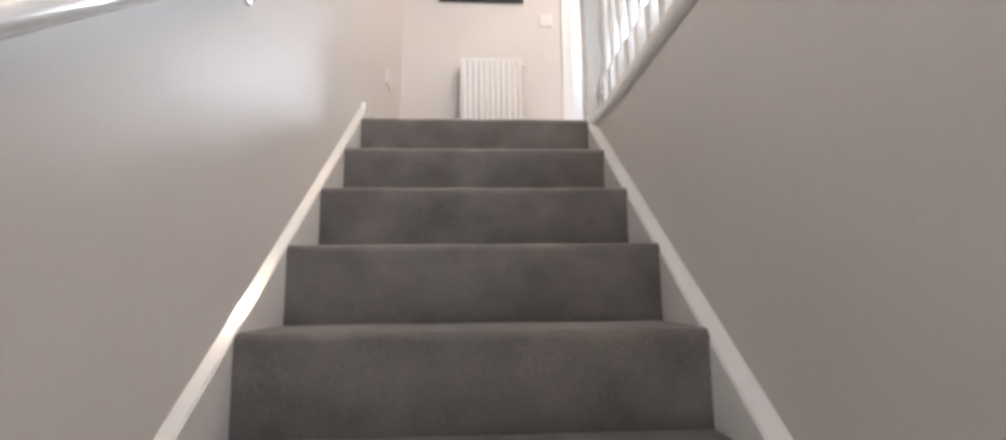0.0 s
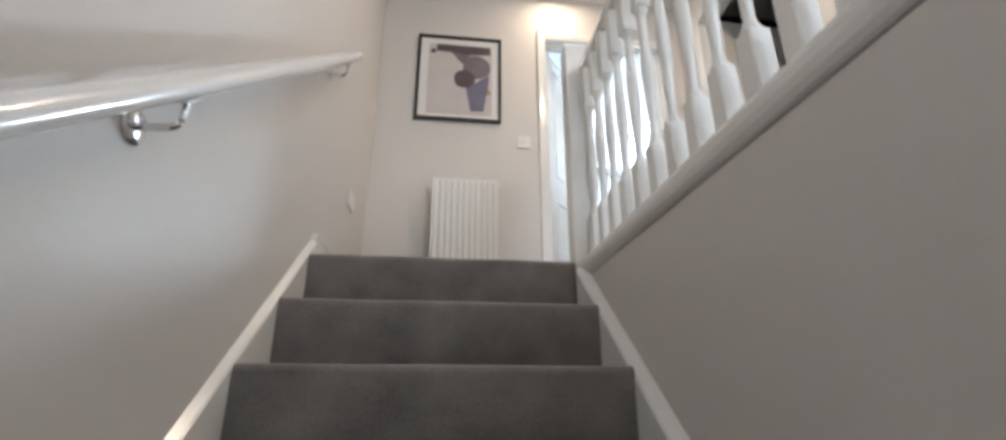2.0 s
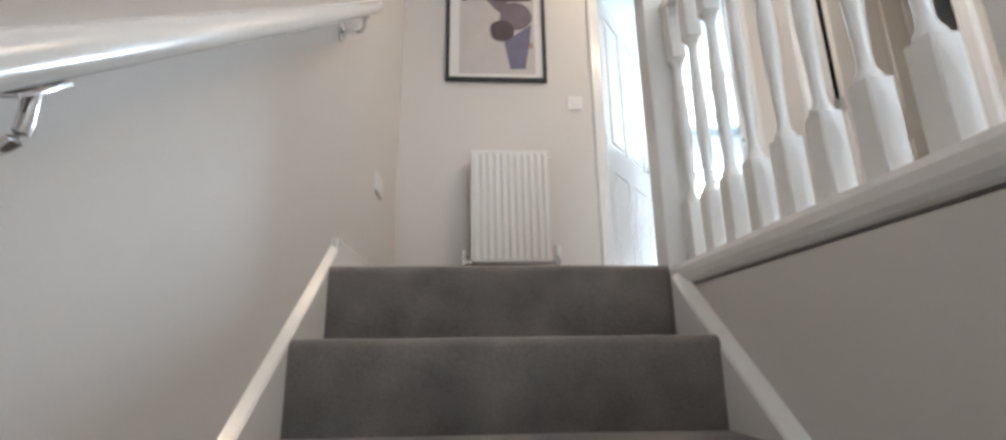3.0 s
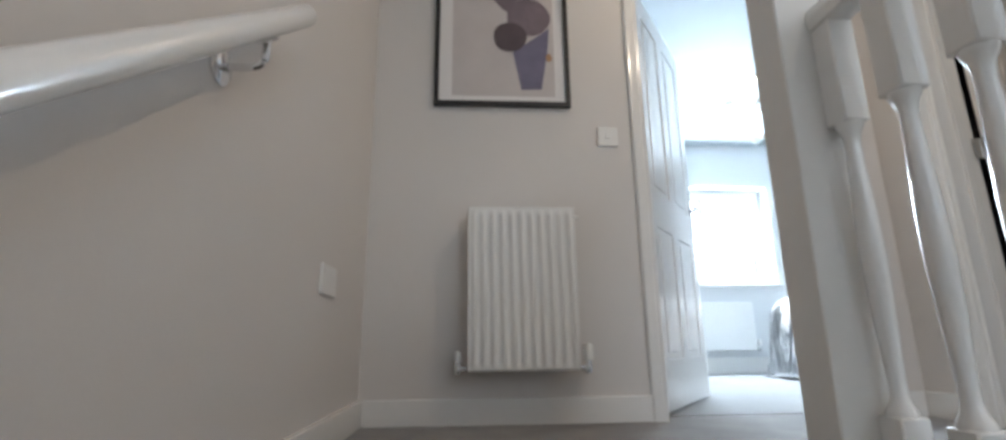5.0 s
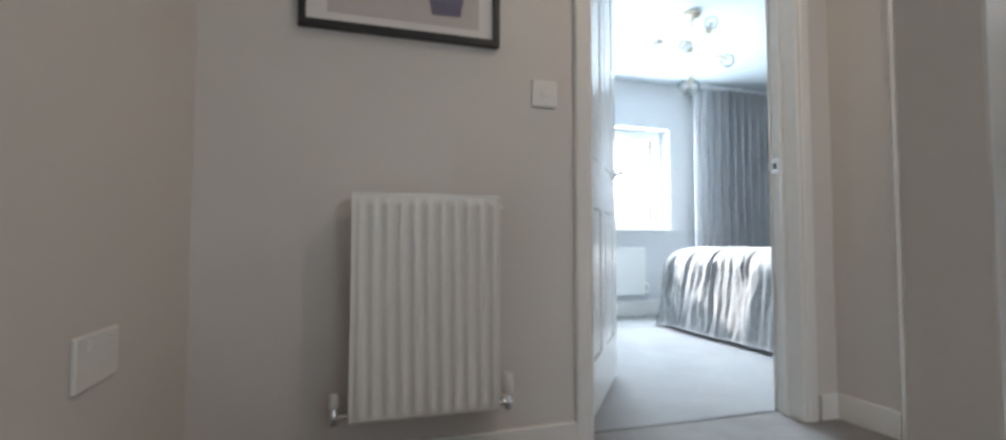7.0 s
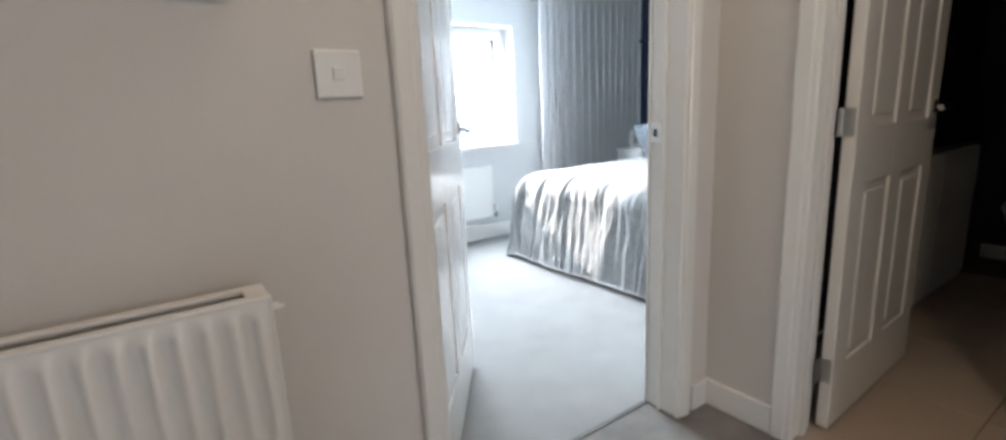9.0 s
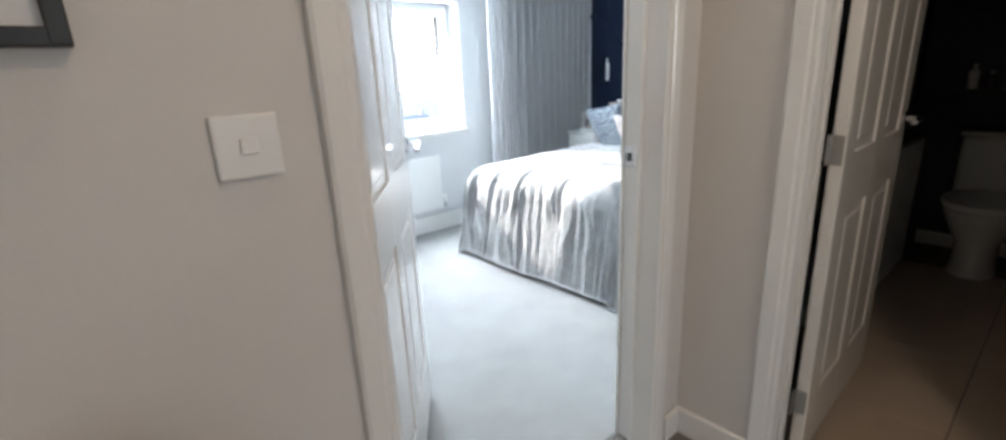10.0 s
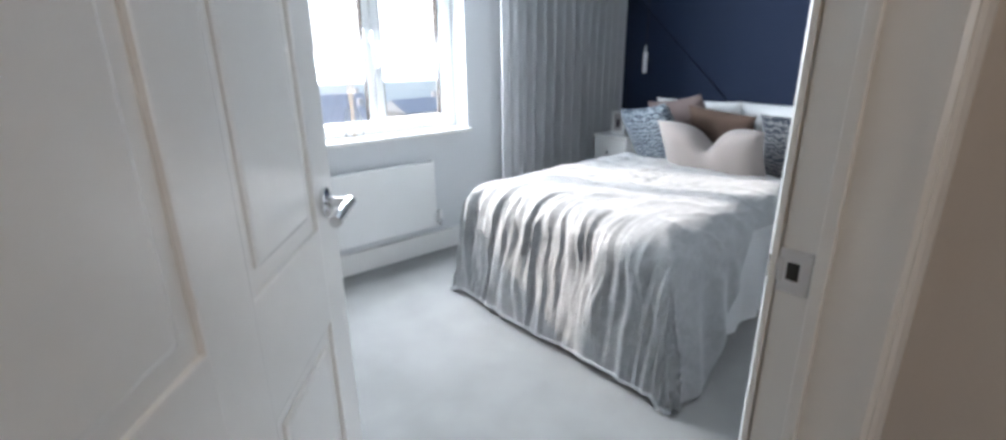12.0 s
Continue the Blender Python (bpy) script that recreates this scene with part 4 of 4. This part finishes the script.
pendant_b = thing("bedside_pendant", "slim clear glass bedside pendant light on a cord", "pendant light", at=(4.84, 3.53, HB))
held("cord", tube([(4.84, 3.53, HB), (4.84, 3.53, 1.30)], 0.0022, 6), BLACK, pendant_b)
held("rose", lathe([(0, -0.02), (0.035, -0.02), (0.035, 0), (0, 0)], 16, Matrix.Translation((4.84, 3.53, HB)), False), STEEL, pendant_b)
held("holder", lathe([(0, 1.25), (0.013, 1.25), (0.013, 1.295), (0.006, 1.305), (0, 1.305)], 14, Matrix.Translation((4.84, 3.53, 0)), False), CHROME, pendant_b, "", True)
held("glass_tube", lathe([(0.017, 1.255), (0.017, 1.11), (0.015, 1.10), (0, 1.098)], 16, Matrix.Translation((4.84, 3.53, 0)), False), LINEN, pendant_b, "frosted white glass tube", True)

# ceiling light: a rod with branching arms and clear globes
PXC, PYC = 2.535, 2.445
chand = thing("ceiling_pendant", "brass branching ceiling light with clear glass globes", "ceiling light", at=(PXC, PYC, HB))
held("ceiling_rose", lathe([(0, -0.024), (0.05, -0.024), (0.06, -0.016), (0.062, 0), (0, 0)], 28, Matrix.Translation((PXC, PYC, HB)), False), BRASS, chand, "round brass ceiling plate", True)
held("rod", tube([(PXC, PYC, HB - 0.02), (PXC, PYC, HB - 0.45)], 0.006, 12), BRASS, chand, "", True)
held("hub", lathe([(0, -0.016), (0.012, -0.016), (0.016, 0), (0.012, 0.016), (0, 0.016)], 14, Matrix.Translation((PXC, PYC, HB - 0.25)), False), BRASS, chand, "", True)


def globe(centre, way):
    c = Vector(centre)
    w = Vector(way).normalized()
    rot = w.to_track_quat("Z", "Y").to_matrix().to_4x4()
    socket_b = lathe([(0, -0.05), (0.012, -0.05), (0.016, -0.03), (0.014, -0.012), (0, -0.012)], 14, Matrix.Translation(c) @ rot, False)
    h = held("lamp_holder", socket_b, BRASS, chand, "", True)
    n = 12
    prof = [(0.044 * math.sin(math.pi * k / n) + (0.012 if k == 0 else 0), -0.044 * math.cos(math.pi * k / n)) for k in range(n + 1)]
    prof[-1] = (0.0005, 0.044)
    gm = lathe(prof, 20, Matrix.Translation(c + w * 0.025) @ rot, False)
    g = held("globe", gm, CLEAR, chand, "clear glass globe", True)
    g.visible_shadow = False
    bl = lathe([(0, -0.012), (0.008, -0.01), (0.014, 0.01), (0.012, 0.024), (0, 0.03)], 12, Matrix.Translation(c + w * 0.004) @ rot, False)
    held("bulb", bl, LINEN, chand, "", True)


ARM = HB - 0.25
for dx, dy, dz in ((-0.30, -0.05, 0.0), (0.31, 0.05, 0.0), (0.10, -0.06, 0.15), (-0.08, -0.05, 0.01), (0.02, 0.28, 0.0)):
    held("arm", tube([(PXC, PYC, ARM), (PXC + dx * 0.9, PYC + dy * 0.9, ARM + dz)], 0.0045, 10), BRASS, chand, "", True)
    globe((PXC + dx, PYC + dy, ARM + dz), (dx, dy, -0.12 + dz * 4))
globe((PXC, PYC, HB - 0.47), (0.1, -0.1, -1))
held("arm", tube([(PXC, PYC, HB - 0.44), (PXC - 0.06, PYC - 0.03, HB - 0.49)], 0.0045, 8), BRASS, chand, "", True)
globe((PXC - 0.075, PYC - 0.035, HB - 0.505), (-1, -0.5, -0.6))

vase = thing("vase", "clear glass bottle vase with dried stems on the window sill", "vase", at=(2.545, 3.85, WZ0 + 0.02))
vb = lathe([(0.0, 0.004), (0.045, 0.002), (0.055, 0.02), (0.052, 0.09), (0.034, 0.16), (0.02, 0.2), (0.019, 0.245), (0.024, 0.255)], 24, None, False)
bmesh.ops.solidify(vb, geom=vb.faces[:], thickness=0.003)
vg = part("glass", vb, CLEAR, vase, "", True)
vg.visible_shadow = False
for k in range(5):
    a = k * 1.3
    part("stem", tube([(0.01 * math.cos(a), 0.01 * math.sin(a), 0.01), (0.008 * math.cos(a), 0.008 * math.sin(a), 0.22), (0.03 * math.cos(a), 0.02 * math.sin(a), 0.36 + 0.01 * k)], 0.0018, 6), STEM, vase)

# ---- bathroom things ----
van = thing("bathroom_unit", "low white bathroom unit with a dark top along the wall", "bathroom cabinet", at=(4.1, 1.1, 0))
held("body", box(3.25, 4.46, 1.03, YE - 0.008, 0.0, 0.775, 0.004), PLASTIC, van)
held("top", box(3.24, 4.47, 1.008, YE - 0.008, 0.775, 0.80, 0.003), BLACK, van, "dark worktop")
held("door", box(3.27, 3.85, 1.012, 1.03, 0.04, 0.765, 0.003), PLASTIC, van)
held("door", box(3.855, 4.44, 1.012, 1.03, 0.04, 0.765, 0.003), PLASTIC, van)
toilet = thing("toilet", "white ceramic toilet against the dark bathroom wall", "toilet", at=(4.6, 0.72, 0))


def oval(cx, cy, rx, ry, z, n=24, back=0.0):
    return [(cx + rx * math.cos(2 * math.pi * k / n) * (1 if math.cos(2 * math.pi * k / n) < 0 else 0.75), cy + ry * math.sin(2 * math.pi * k / n), z) for k in range(n)]


def loft(rings):
    bm = bmesh.new()
    vs = [[bm.verts.new(p) for p in r] for r in rings]
    n = len(vs[0])
    for a, b in zip(vs, vs[1:]):
        for k in range(n):
            bm.faces.new((a[k], a[(k + 1) % n], b[(k + 1) % n], b[k]))
    bm.faces.new(vs[0])
    bm.faces.new(vs[-1])
    return bm


held("bowl", loft([oval(4.62, 0.72, 0.20, 0.11, 0), oval(4.62, 0.72, 0.18, 0.10, 0.06), oval(4.60, 0.72, 0.19, 0.10, 0.18), oval(4.58, 0.72, 0.27, 0.16, 0.32), oval(4.57, 0.72, 0.29, 0.18, 0.39), oval(4.57, 0.72, 0.28, 0.175, 0.405)]), CERAMIC, toilet, "", True)
held("seat_lid", loft([oval(4.57, 0.72, 0.295, 0.185, 0.405), oval(4.57, 0.72, 0.3, 0.188, 0.415), oval(4.57, 0.72, 0.295, 0.183, 0.435), oval(4.57, 0.72, 0.27, 0.16, 0.442)]), PLASTIC, toilet, "closed white seat lid", True)
held("cistern", box(4.80, 4.96, 0.54, 0.90, 0.38, 0.74, 0.03, seg=3), CERAMIC, toilet, "", True)
held("cistern_lid", box(4.79, 4.965, 0.53, 0.91, 0.74, 0.77, 0.01), CERAMIC, toilet, "", True)
held("flush_button", lathe([(0, 0.77), (0.02, 0.77), (0.02, 0.776), (0, 0.777)], 16, Matrix.Translation((4.88, 0.72, 0)), False), CHROME, toilet)
shelf = thing("wall_shelf", "thin dark shelf on the bathroom wall", "shelf", at=(4.9, 0.75, 1.0))
held("board", box(4.84, 4.98, 0.35, 1.0, 0.985, 1.005, 0.003), BLACK, shelf)
for y, h, m in ((0.92, 0.14, PLASTIC), (0.84, 0.10, PLUM), (0.74, 0.17, LINEN), (0.60, 0.12, PLUM)):
    bt = thing("bottle", "small toiletry bottle on the dark bathroom shelf", "bottle", "bottles on the shelf", at=(4.91, y, 1.005))
    part("body", lathe([(0, 0), (0.024, 0), (0.026, 0.01), (0.026, h * 0.7), (0.012, h * 0.8), (0, h * 0.8)], 14, None, False), m, bt, "", True)
    part("cap", lathe([(0, h * 0.8), (0.011, h * 0.8), (0.011, h), (0, h)], 12, None, False), STEEL, bt)

# ---- outside ----
def land_point(u, v):
    x, y = -400 + 800 * u, -300 + 1100 * v ** 1.0
    k = min(1, max(0, (y - 8) / 50))
    return (x, y, -2.85 - 6.6 * k * k * (3 - 2 * k))


put("ground", grid(8, 220, land_point), LAWN, **structure, label="hazy green land falling away below the house", category="ground")
put("backdrop", sweep([(-500, 640), (500, 640), (500, 642), (-500, 642)], "z", -12, 225), SKYGLOW, **structure, label="bright hazy white sky in the distance", category="sky")


def far_house(x, y, w, d, turn):
    h = thing("house", "distant brick house with a pitched roof, paled by painted haze", "house", "houses beyond the window", at=(x, y, -9.45))
    h.rotation_euler = (0, 0, radians(turn))
    part("wall", box(-w / 2, w / 2, -d / 2, d / 2, 0, 3.0), RENDERED, h)
    r = sweep([(-d / 2 - 0.3, 2.95), (0, 4.7), (d / 2 + 0.3, 2.95)], "x", -w / 2 - 0.2, w / 2 + 0.2)
    rf = part("roof", r, SLATES, h)
    part("chimney", box(w / 2 - 1.2, w / 2 - 0.6, -0.3, 0.3, 4.2, 5.5), RENDERED, rf)
    for k in (-1, 1):
        wi = part("window", box(k * w / 4 - 0.6, k * w / 4 + 0.6, -d / 2 - 0.05, -d / 2 + 0.02, 1.0, 2.2), UPVC, h)
        part("pane", box(k * w / 4 - 0.5, k * w / 4 + 0.5, -d / 2 - 0.06, -d / 2 - 0.052, 1.1, 2.1), GASKET, wi)


for x, y, w, t in ((12, 64, 9, 4), (27, 66, 8, -6), (41, 70, 9, 8), (-4, 66, 9, 0), (57, 75, 10, 6), (20, 84, 9, -8), (36, 88, 9, 5)):
    far_house(x, y, w, 6.5, t)


def ridge(name, y, top, swell, material, label):
    """A far wooded skyline; its pale haze is painted as a glowing colour."""
    bm = bmesh.new()
    row = []
    for i in range(401):
        x = -250 + 1.6 * i
        z = top + swell * (noise.noise(Vector((x * 0.02, y, 0))) + 0.5 * noise.noise(Vector((x * 0.16, y, 3))) + 0.3 * noise.noise(Vector((x * 0.5, y, 5))))
        row.append((bm.verts.new((x, y, -14)), bm.verts.new((x, y, z))))
    for a, b in zip(row, row[1:]):
        bm.faces.new((a[0], b[0], b[1], a[1]))
    return put(name, bm, material, **structure, label=label, category="distance")


ridge("backdrop_woods", 130, -1.2, 0.9, FARWOOD, "wooded skyline with pale blue haze painted as a glow")
ridge("backdrop_hedges", 100, -3.9, 0.6, NEARWOOD, "hedge line with blue-grey haze painted as a glow")
